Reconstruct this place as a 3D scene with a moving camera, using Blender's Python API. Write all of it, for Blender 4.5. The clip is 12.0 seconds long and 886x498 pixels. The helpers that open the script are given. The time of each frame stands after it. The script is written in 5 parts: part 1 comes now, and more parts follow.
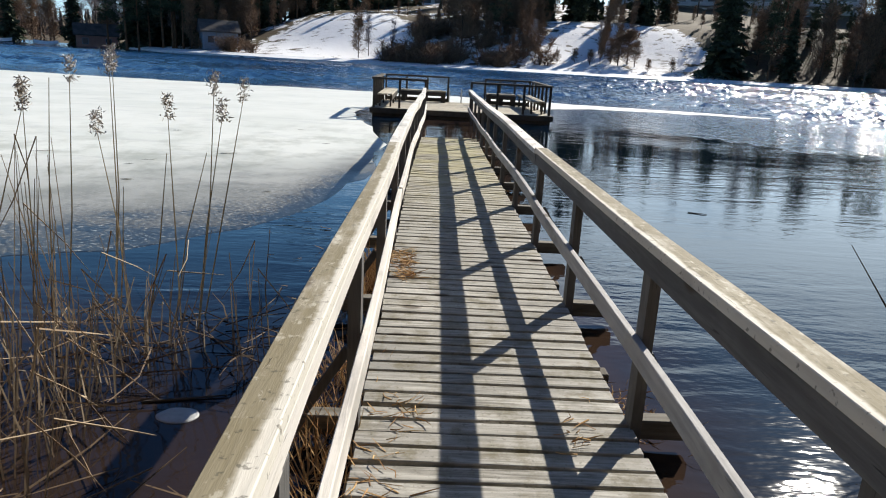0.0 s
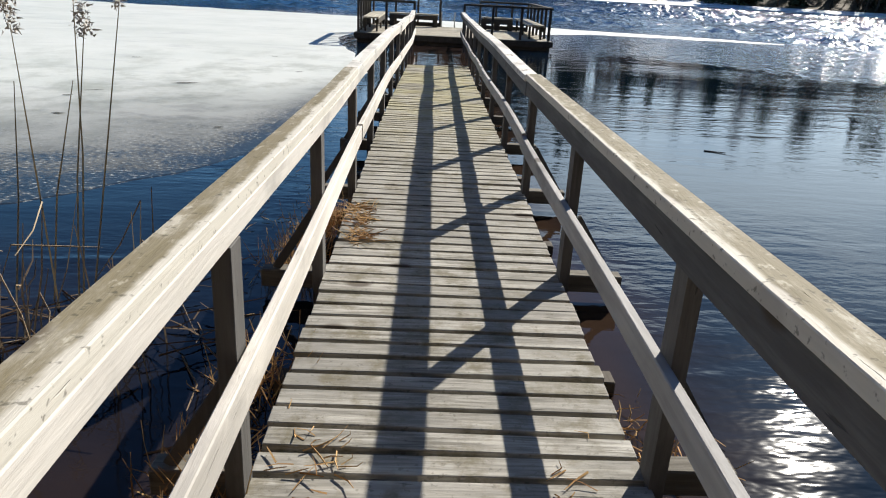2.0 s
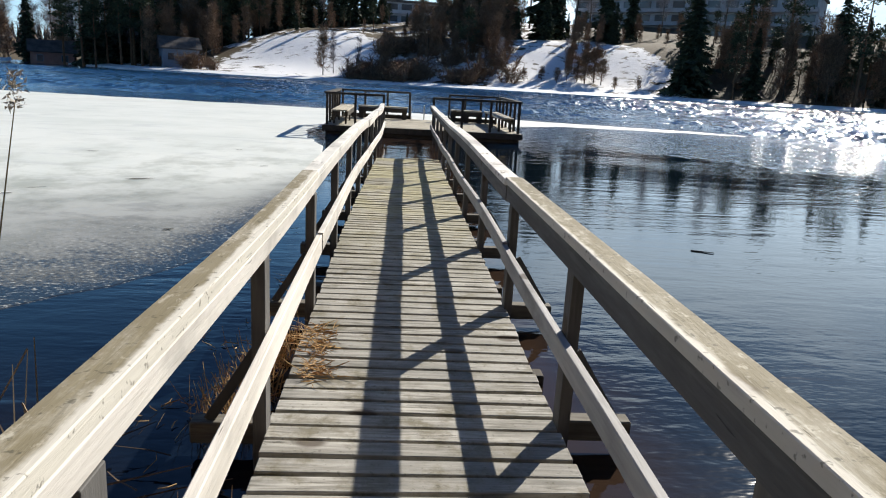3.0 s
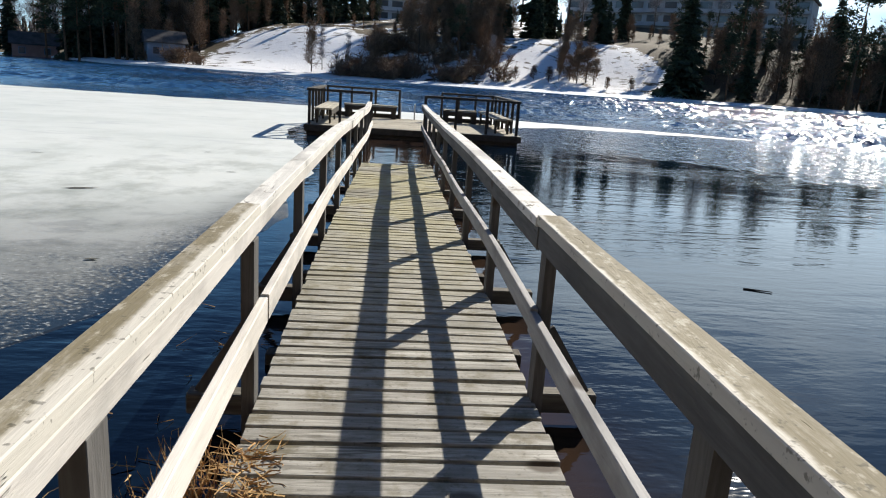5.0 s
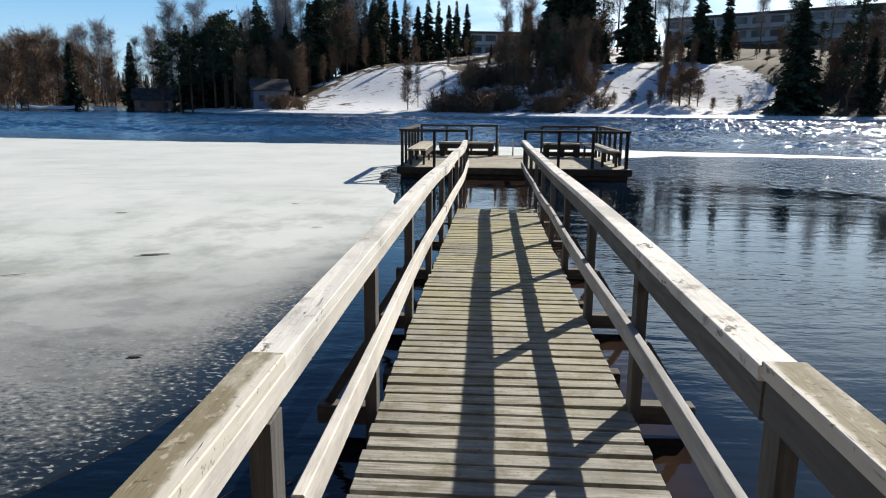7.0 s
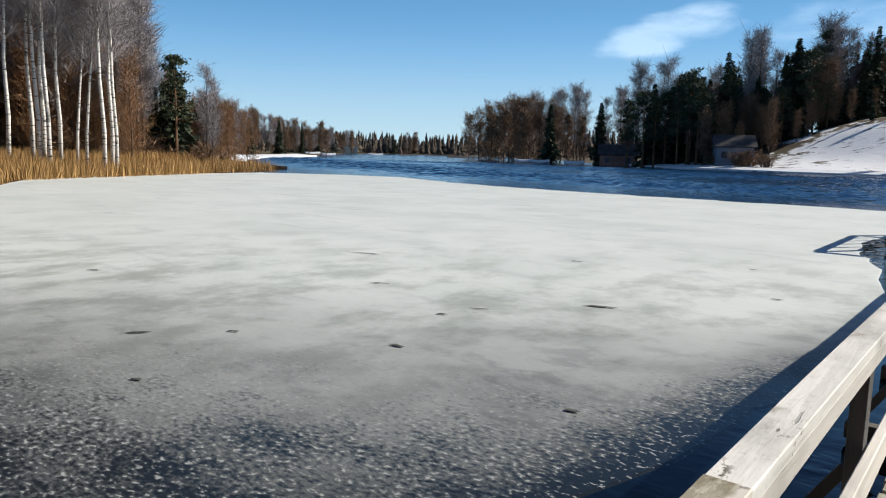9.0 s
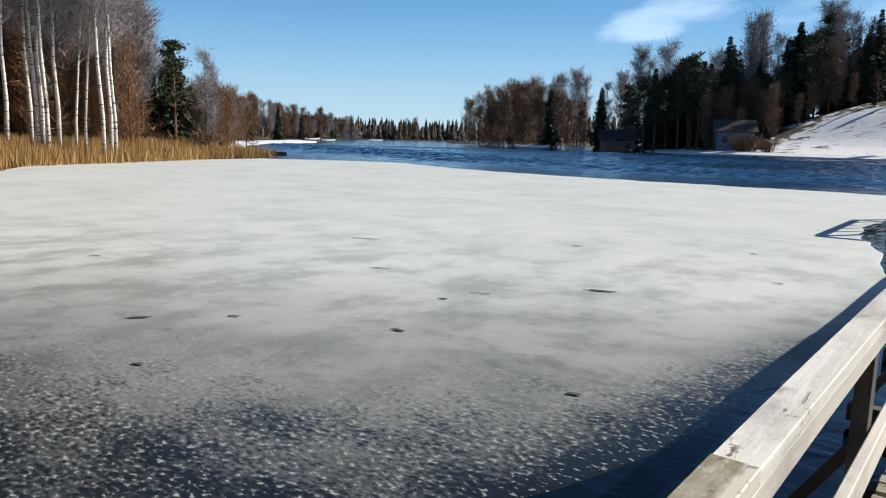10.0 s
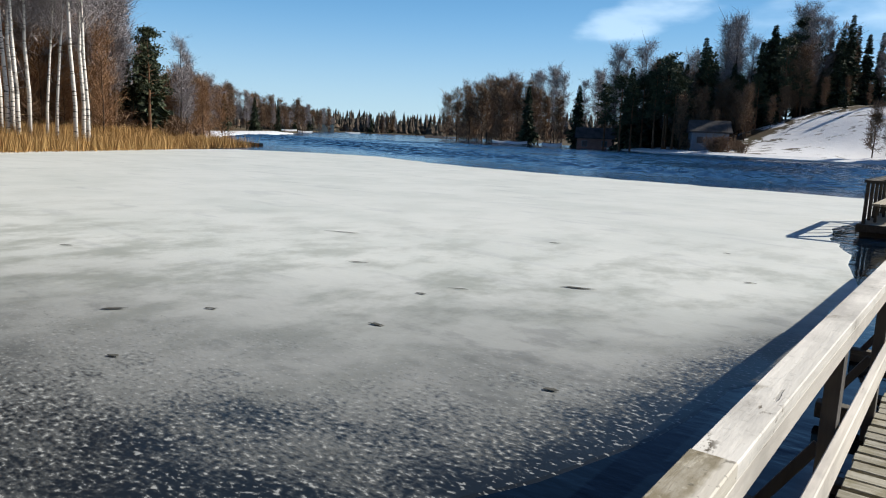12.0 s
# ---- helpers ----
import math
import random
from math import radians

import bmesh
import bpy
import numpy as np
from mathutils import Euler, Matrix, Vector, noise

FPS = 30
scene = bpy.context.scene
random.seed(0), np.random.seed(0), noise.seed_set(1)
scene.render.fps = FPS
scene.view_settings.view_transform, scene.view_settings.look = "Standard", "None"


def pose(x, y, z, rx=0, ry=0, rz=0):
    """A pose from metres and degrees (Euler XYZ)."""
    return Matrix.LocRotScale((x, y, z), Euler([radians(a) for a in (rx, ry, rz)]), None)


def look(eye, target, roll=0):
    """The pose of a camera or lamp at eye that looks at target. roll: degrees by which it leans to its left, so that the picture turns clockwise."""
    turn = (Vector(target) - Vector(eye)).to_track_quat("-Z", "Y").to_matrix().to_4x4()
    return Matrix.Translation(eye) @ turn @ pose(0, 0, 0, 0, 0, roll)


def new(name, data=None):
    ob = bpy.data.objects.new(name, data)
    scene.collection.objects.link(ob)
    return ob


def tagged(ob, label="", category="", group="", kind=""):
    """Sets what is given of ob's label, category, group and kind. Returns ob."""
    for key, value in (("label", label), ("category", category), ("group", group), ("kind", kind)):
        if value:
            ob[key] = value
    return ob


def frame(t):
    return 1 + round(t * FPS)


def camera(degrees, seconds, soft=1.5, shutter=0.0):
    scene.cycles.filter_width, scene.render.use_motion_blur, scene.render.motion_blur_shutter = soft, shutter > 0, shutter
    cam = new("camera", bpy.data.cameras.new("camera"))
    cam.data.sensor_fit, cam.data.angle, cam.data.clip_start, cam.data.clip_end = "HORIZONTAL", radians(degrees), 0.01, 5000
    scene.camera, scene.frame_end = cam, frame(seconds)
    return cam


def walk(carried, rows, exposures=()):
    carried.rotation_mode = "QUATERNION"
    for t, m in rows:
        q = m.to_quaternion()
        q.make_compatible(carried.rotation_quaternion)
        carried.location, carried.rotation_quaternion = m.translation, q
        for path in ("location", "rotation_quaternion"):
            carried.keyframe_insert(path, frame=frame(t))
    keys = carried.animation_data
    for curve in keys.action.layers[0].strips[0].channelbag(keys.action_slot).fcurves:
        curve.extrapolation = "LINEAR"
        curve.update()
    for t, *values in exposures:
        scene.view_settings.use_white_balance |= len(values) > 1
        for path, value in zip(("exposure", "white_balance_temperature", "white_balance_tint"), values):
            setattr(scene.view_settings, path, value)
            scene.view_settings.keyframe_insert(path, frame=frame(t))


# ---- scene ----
# ---------------------------------------------------------------- camera
cam = camera(64.3, 12.0, soft=1.1)
PATH = [
    (0, (-0.357, 0.577, 1.541), (-0.304, 2.505, 1.012), 3.1),
    (0.5, (-0.269, 0.739, 1.569), (-0.204, 2.651, 0.986), 2.6),
    (1, (-0.247, 0.962, 1.498), (-0.226, 2.88, 0.931), 0.4),
    (1.5, (-0.16, 1.275, 1.432), (-0.058, 3.148, 0.739), 0.5),
    (2, (-0.13, 1.63, 1.397), (-0.066, 3.498, 0.686), 3.1),
    (2.5, (-0.158, 1.937, 1.414), (0.039, 3.823, 0.778), 2.5),
    (3, (-0.127, 2.268, 1.411), (0.011, 4.205, 0.935), 3.2),
    (3.2, (-0.122, 2.401, 1.418), (-0.016, 4.334, 0.915), 3.3),
    (4.8, (-0.098, 3.53, 1.387), (0.017, 5.449, 0.835), 3.9),
    (5, (-0.102, 3.668, 1.375), (0.068, 5.602, 0.896), 3.9),
    (5.5, (-0.109, 4.018, 1.383), (0.204, 5.915, 0.832), 2.7),
    (6, (-0.021, 4.329, 1.385), (0.166, 6.256, 0.884), 2.4),
    (6.5, (-0.051, 4.649, 1.389), (0.073, 6.599, 0.962), 0.9),
    (7, (-0.123, 4.91, 1.419), (-0.237, 6.866, 1.016), 0.5),
    (7.5, (-0.145, 5.04, 1.488), (-0.661, 6.964, 1.312), 1.5),
    (7.7, (-0.174, 5.124, 1.493), (-0.925, 6.971, 1.338), 0.4),
    (9.3, (-0.289, 5.189, 1.416), (-1.542, 6.722, 1.136), 1.3),
    (9.5, (-0.295, 5.192, 1.414), (-1.531, 6.739, 1.132), 1.4),
    (10, (-0.295, 5.196, 1.408), (-1.536, 6.733, 1.099), 1.1),
    (10.5, (-0.292, 5.172, 1.416), (-1.524, 6.716, 1.107), 1.5),
    (11, (-0.306, 5.185, 1.41), (-1.526, 6.738, 1.096), 1.8),
    (11.5, (-0.311, 5.181, 1.406), (-1.522, 6.738, 1.073), 2.2),
    (12, (-0.304, 5.161, 1.416), (-1.49, 6.739, 1.094), 2.3),
]
walk(cam, [(t, look(eye, target, roll)) for t, eye, target, roll in PATH], [(0, 0.80), (3.2, 0.74), (6.5, 0.66), (7.6, 0.50), (12, 0.46)])

# ---------------------------------------------------------------- world and sun
SUN_EL, SUN_AZ = radians(30.5), radians(33.4)
WATER = -0.162

world = bpy.data.worlds.new("world")
scene.world = world
world.use_nodes = True
wn, wl = world.node_tree.nodes, world.node_tree.links
wn.clear()
w_out = wn.new("ShaderNodeOutputWorld")
w_bg = wn.new("ShaderNodeBackground")
w_sky = wn.new("ShaderNodeTexSky")
w_sky.sky_type = "NISHITA"
w_sky.sun_disc = False
w_sky.sun_elevation, w_sky.sun_rotation = SUN_EL, SUN_AZ
w_sky.air_density, w_sky.dust_density, w_sky.ozone_density = 1.0, 0.35, 2.6
w_bg.inputs["Strength"].default_value = 0.062


def w_math(op, a, b=None):
    n = wn.new("ShaderNodeMath")
    n.operation = op
    for i, v in enumerate((a, b)):
        if v is None:
            continue
        if isinstance(v, (int, float)):
            n.inputs[i].default_value = v
        else:
            wl.new(v, n.inputs[i])
    return n.outputs[0]


w_co = wn.new("ShaderNodeTexCoord")
w_noise = wn.new("ShaderNodeTexNoise")
w_noise.inputs["Scale"].default_value = 5.0
w_noise.inputs["Detail"].default_value = 7.0
w_map = wn.new("ShaderNodeMapping")
w_map.inputs["Scale"].default_value = (1.0, 1.0, 3.2)
wl.new(w_co.outputs["Generated"], w_map.inputs["Vector"])
wl.new(w_map.outputs[0], w_noise.inputs["Vector"])


def w_cloud(az, el, wide, high, tilt, ragged):
    """How much of a thin wind-drawn cloud lies in a direction of the sky."""
    a, e = radians(az), radians(el)
    mid = Vector((math.sin(a) * math.cos(e), math.cos(a) * math.cos(e), math.sin(e)))
    side = Vector((math.cos(a), -math.sin(a), 0))
    up = side.cross(mid)
    t = radians(tilt)
    s2, u2 = side * math.cos(t) + up * math.sin(t), up * math.cos(t) - side * math.sin(t)
    parts = []
    for axis, size in ((s2, wide), (u2, high)):
        d = wn.new("ShaderNodeVectorMath")
        d.operation = "DOT_PRODUCT"
        wl.new(w_co.outputs["Generated"], d.inputs[0])
        d.inputs[1].default_value = axis
        off = w_math("SUBTRACT", d.outputs["Value"], mid.dot(axis))
        off = w_math("DIVIDE", off, math.sin(radians(size)))
        parts.append(w_math("MULTIPLY", off, off))
    r = w_math("ADD", parts[0], parts[1])
    r = w_math("ADD", r, w_math("MULTIPLY", w_math("SUBTRACT", w_noise.outputs[0], 0.5), ragged))
    ramp = wn.new("ShaderNodeMapRange")
    ramp.interpolation_type = "SMOOTHSTEP"
    wl.new(r, ramp.inputs["Value"])
    ramp.inputs["From Min"].default_value, ramp.inputs["From Max"].default_value = 1.25, 0.0
    front = wn.new("ShaderNodeVectorMath")
    front.operation = "DOT_PRODUCT"
    wl.new(w_co.outputs["Generated"], front.inputs[0])
    front.inputs[1].default_value = mid
    return w_math("MULTIPLY", ramp.outputs[0], w_math("GREATER_THAN", front.outputs["Value"], 0.3))


w_mix = wn.new("ShaderNodeMix")
w_mix.data_type = "RGBA"
# pale haze low over the horizon
w_sep = wn.new("ShaderNodeSeparateXYZ")
wl.new(w_co.outputs["Generated"], w_sep.inputs[0])
w_low = wn.new("ShaderNodeMapRange")
w_low.interpolation_type = "SMOOTHSTEP"
wl.new(w_sep.outputs["Z"], w_low.inputs["Value"])
for key, value in (("From Min", 0.42), ("From Max", -0.02), ("To Min", 0.0), ("To Max", 0.92)):
    w_low.inputs[key].default_value = value
w_haze = wn.new("ShaderNodeMix")
w_haze.data_type = "RGBA"
wl.new(w_low.outputs[0], w_haze.inputs["Factor"])
w_blue = wn.new("ShaderNodeMix")
w_blue.data_type, w_blue.blend_type = "RGBA", "MULTIPLY"
w_blue.inputs["Factor"].default_value = 1.0
wl.new(w_sky.outputs[0], w_blue.inputs["A"])
w_blue.inputs["B"].default_value = (0.36, 0.55, 0.78, 1)
wl.new(w_blue.outputs["Result"], w_haze.inputs["A"])
# the haze is pale at the horizon and clears to azure above it
w_azure = wn.new("ShaderNodeMix")
w_azure.data_type = "RGBA"
w_clear = wn.new("ShaderNodeMapRange")
w_clear.interpolation_type = "SMOOTHSTEP"
wl.new(w_sep.outputs["Z"], w_clear.inputs["Value"])
w_clear.inputs["From Min"].default_value, w_clear.inputs["From Max"].default_value = -0.02, 0.20
wl.new(w_clear.outputs[0], w_azure.inputs["Factor"])
w_azure.inputs["A"].default_value = (7.0, 9.6, 10.8, 1)
w_azure.inputs["B"].default_value = (2.8, 7.1, 12.2, 1)
wl.new(w_azure.outputs["Result"], w_haze.inputs["B"])
wl.new(w_haze.outputs["Result"], w_mix.inputs["A"])
small, large = w_cloud(-22.8, 9.0, 5.4, 1.3, 16, 7.0), w_cloud(25, 12, 32, 10.5, 4, 2.6)
cover = w_math("MAXIMUM", w_math("MULTIPLY", small, 0.38), w_math("MULTIPLY", large, 0.9))
wl.new(cover, w_mix.inputs["Factor"])
w_mix.inputs["B"].default_value = (12.6, 15.3, 17.6, 1)
wl.new(w_mix.outputs["Result"], w_bg.inputs["Color"])
wl.new(w_bg.outputs[0], w_out.inputs["Surface"])

sun = new("sun", bpy.data.lights.new("sun", "SUN"))
sun.data.energy, sun.data.angle, sun.data.color = 5.0, radians(0.53), (1.0, 0.945, 0.85)
sun_to = Vector((math.sin(SUN_AZ) * math.cos(SUN_EL), math.cos(SUN_AZ) * math.cos(SUN_EL), math.sin(SUN_EL)))
sun.matrix_world = look(sun_to * 60, (0, 0, 0))

# ---------------------------------------------------------------- helpers for materials
class Mat:
    """A node material with a Principled surface, and short calls for its nodes."""

    def __init__(self, name, rough=0.7, spec=0.4):
        self.m = bpy.data.materials.new(name)
        self.m.use_nodes = True
        self.n, self.l = self.m.node_tree.nodes, self.m.node_tree.links
        self.bsdf = self.n["Principled BSDF"]
        self.bsdf.inputs["Roughness"].default_value = rough
        self.bsdf.inputs["Specular IOR Level"].default_value = spec

    def put(self, socket, value):
        if isinstance(value, (int, float, tuple)):
            socket.default_value = value
        else:
            self.l.new(value, socket)

    def coords(self, scale=(1, 1, 1), world=True, turn=(0, 0, 0)):
        src = self.n.new("ShaderNodeNewGeometry").outputs["Position"] if world else self.n.new("ShaderNodeTexCoord").outputs["Object"]
        mp = self.n.new("ShaderNodeMapping")
        mp.inputs["Scale"].default_value = scale
        mp.inputs["Rotation"].default_value = turn
        self.l.new(src, mp.inputs["Vector"])
        return mp.outputs[0]

    def noise(self, scale, detail=5, rough=0.55, co=None, warp=0.0, out=0):
        t = self.n.new("ShaderNodeTexNoise")
        t.inputs["Scale"].default_value, t.inputs["Detail"].default_value = scale, detail
        t.inputs["Roughness"].default_value, t.inputs["Distortion"].default_value = rough, warp
        self.l.new(co if co is not None else self.coords(), t.inputs["Vector"])
        return t.outputs[out]

    def voronoi(self, scale, co=None, feature="F1"):
        t = self.n.new("ShaderNodeTexVoronoi")
        t.feature = feature
        t.inputs["Scale"].default_value = scale
        self.l.new(co if co is not None else self.coords(), t.inputs["Vector"])
        return t.outputs["Distance"]

    def math(self, op, a, b=0.0):
        t = self.n.new("ShaderNodeMath")
        t.operation = op
        self.put(t.inputs[0], a)
        self.put(t.inputs[1], b)
        return t.outputs[0]

    def span(self, v, a, b, c=0.0, d=1.0):
        t = self.n.new("ShaderNodeMapRange")
        t.interpolation_type = "SMOOTHSTEP"
        self.put(t.inputs["Value"], v)
        for k, x in zip(("From Min", "From Max", "To Min", "To Max"), (a, b, c, d)):
            self.put(t.inputs[k], x)
        return t.outputs[0]

    def mix(self, f, a, b):
        t = self.n.new("ShaderNodeMix")
        t.data_type = "RGBA"
        self.put(t.inputs["Factor"], f)
        for key, v in (("A", a), ("B", b)):
            self.put(t.inputs[key], (*v, 1) if isinstance(v, tuple) and len(v) == 3 else v)
        return t.outputs["Result"]

    def random(self):
        return self.n.new("ShaderNodeObjectInfo").outputs["Random"]

    def island(self):
        return self.n.new("ShaderNodeNewGeometry").outputs["Random Per Island"]

    def xyz(self, co=None):
        t = self.n.new("ShaderNodeSeparateXYZ")
        self.l.new(co if co is not None else self.coords(), t.inputs[0])
        return t.outputs

    def bump(self, height, distance=0.01, strength=1.0, below=None):
        t = self.n.new("ShaderNodeBump")
        self.put(t.inputs["Strength"], strength)
        t.inputs["Distance"].default_value = distance
        self.l.new(height, t.inputs["Height"])
        if below is not None:
            self.l.new(below, t.inputs["Normal"])
        return t.outputs[0]

    def done(self, colour, normal=None, rough=None):
        self.put(self.bsdf.inputs["Base Color"], (*colour, 1) if isinstance(colour, tuple) and len(colour) == 3 else colour)
        if normal is not None:
            self.l.new(normal, self.bsdf.inputs["Normal"])
        if rough is not None:
            self.put(self.bsdf.inputs["Roughness"], rough)
        return self.m


def weathered(name, pale, dark, along, moss=0.0, bleach=False, moss_col=(0.13, 0.115, 0.045), rough=0.75, knots=True, grainy=1.0, algae=False, torn=False):
    """Silvered softwood, its grain along one axis, with cracks, knots, stains and lichen."""
    k = Mat(name, rough, 0.12)
    st = [20, 20, 20]
    st[along] = 1.6
    lg = [9, 9, 9]
    lg[along] = 0.7
    grain = k.noise(2.4, 6, 0.62, k.coords(tuple(st)), 0.3)
    wide = k.noise(1.0, 4, 0.55, k.coords(tuple(lg)))
    blot = k.noise(3.1, 5, 0.6)
    middle = tuple((a + b) / 2 for a, b in zip(pale, dark))
    soft = [a + (b - a) * grainy for a, b in zip(middle, dark)], [a + (b - a) * grainy for a, b in zip(middle, pale)]
    col = k.mix(k.span(grain, 0.36, 0.64), tuple(soft[0]), tuple(soft[1]))
    col = k.mix(k.span(k.noise(1.4, 5, 0.6), 0.38, 0.62, 0, 0.5), col, pale)
    col = k.mix(k.span(wide, 0.35, 0.75, 0, 0.55), col, tuple(c * 0.62 for c in dark))
    col = k.mix(k.math("MULTIPLY", k.random(), 0.62), col, tuple(c * 0.62 for c in pale))
    col = k.mix(k.span(k.noise(2.0, 6, 0.65, k.coords(tuple(0.45 + 0.02 * v for v in st))), 0.48, 0.66, 0, 0.7), col, tuple(c * 0.42 for c in pale))
    crack = k.span(k.noise(1.7, 3, 0.5, k.coords(tuple(v * 1.6 for v in st))), 0.30, 0.26)
    col = k.mix(k.math("MULTIPLY", crack, 0.75 * grainy), col, tuple(c * 0.25 for c in dark))
    if knots:
        spot = k.span(k.voronoi(2.6, k.coords(tuple(0.62 if i == along else 1.0 for i in range(3)))), 0.14, 0.08)
        col = k.mix(k.math("MULTIPLY", spot, 0.8), col, (0.07, 0.05, 0.035))
    if moss > 0:
        m = k.math("MULTIPLY", k.span(k.noise(5.0, 6, 0.7), 0.62 - 0.25 * moss, 0.72 - 0.1 * moss), k.span(blot, 0.3, 0.55))
        if bleach:
            # the inner edge is worn pale, the rest grown over
            inner = k.math("ADD", k.math("MAXIMUM", k.math("MULTIPLY", k.xyz()[0], -1.0), k.math("MULTIPLY", k.xyz()[0], 1.13)), k.math("MULTIPLY", k.math("SUBTRACT", k.noise(7, 4, 0.6), 0.5), 0.05))
            grown = k.span(inner, 0.618, 0.638)
            m = k.math("MULTIPLY", grown, k.span(k.noise(6.0, 7, 0.75, k.coords((1, 0.4, 1))), 0.31, 0.53))
            col = k.mix(k.math("MULTIPLY", k.math("SUBTRACT", 1.0, grown), 0.65), col, (0.72, 0.68, 0.60))
        col = k.mix(k.math("MULTIPLY", m, 0.8), col, moss_col)
        if bleach:
            crust = k.math("MULTIPLY", k.span(k.noise(24, 5, 0.7, k.coords((1, 0.5, 1))), 0.56, 0.64), grown)
            col = k.mix(k.math("MULTIPLY", crust, 0.4), col, (0.62, 0.58, 0.48))
        lich = k.span(k.noise(38, 3, 0.6), 0.60, 0.68)
        col = k.mix(k.math("MULTIPLY", lich, 0.6 * moss), col, (0.06, 0.055, 0.04))
    if torn:
        # short dark tears where the surface has lifted
        tear = k.span(k.voronoi(3.4, k.coords((1.5, 0.75, 1))), 0.34, 0.22)
        ragged = k.span(k.noise(26, 5, 0.7, k.coords((1, 0.45, 1))), 0.54, 0.60)
        col = k.mix(k.math("MULTIPLY", k.math("MULTIPLY", tear, ragged), 0.9), col, (0.085, 0.068, 0.045))
    if algae:
        # green growth on the planks that lie lowest
        green = k.math("MULTIPLY", k.span(k.xyz()[1], 6.0, 12.5), k.span(k.noise(1.6, 5, 0.6), 0.34, 0.6, 0.15, 0.6))
        col = k.mix(green, col, (0.42, 0.375, 0.19))
    h = k.math("SUBTRACT", grain, k.math("MULTIPLY", crack, 0.8))
    return k.done(col, k.bump(h, 0.004, 0.8))


M_DECK = weathered("deck_wood", (0.51, 0.485, 0.43), (0.125, 0.115, 0.092), 0, 0.62, False, (0.15, 0.13, 0.082), grainy=1.0, algae=True)
M_CAP = weathered("old_rail_wood", (0.56, 0.52, 0.43), (0.30, 0.26, 0.18), 1, 1.0, True, (0.18, 0.148, 0.082))
M_CAP_NEW = weathered("newer_rail_wood", (0.86, 0.83, 0.77), (0.72, 0.69, 0.63), 1, 0.25, False, (0.2, 0.165, 0.11), grainy=0.55, torn=True)
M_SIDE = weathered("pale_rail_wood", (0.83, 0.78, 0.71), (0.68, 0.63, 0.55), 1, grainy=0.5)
# Right railing: the pale rail wood darkened, its shade put into both colours.
M_SIDE_SHADED = weathered("shaded_side_wood", (0.175, 0.172, 0.17), (0.092, 0.09, 0.088), 1, grainy=0.7)
M_MID_SHADED = weathered("shaded_middle_wood", (0.50, 0.485, 0.465), (0.32, 0.31, 0.295), 1, grainy=0.6)
# Posts and braces darker than their wood, with shaded faces put into the colour.
M_POST_SHADED = weathered("shaded_post_wood", (0.175, 0.168, 0.158), (0.085, 0.08, 0.074), 2, grainy=0.6)
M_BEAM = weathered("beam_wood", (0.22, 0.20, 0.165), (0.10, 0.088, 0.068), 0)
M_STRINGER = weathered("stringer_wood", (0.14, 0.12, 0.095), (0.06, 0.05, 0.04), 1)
# Platform timber below its true tone: backlit shade is put into the colour.
M_PLAT_BACKLIT = weathered("backlit_platform_wood", (0.105, 0.094, 0.08), (0.045, 0.040, 0.033), 0)
M_PLAT_DECK = weathered("platform_deck_wood", (0.60, 0.55, 0.445), (0.40, 0.355, 0.265), 0, grainy=0.7)


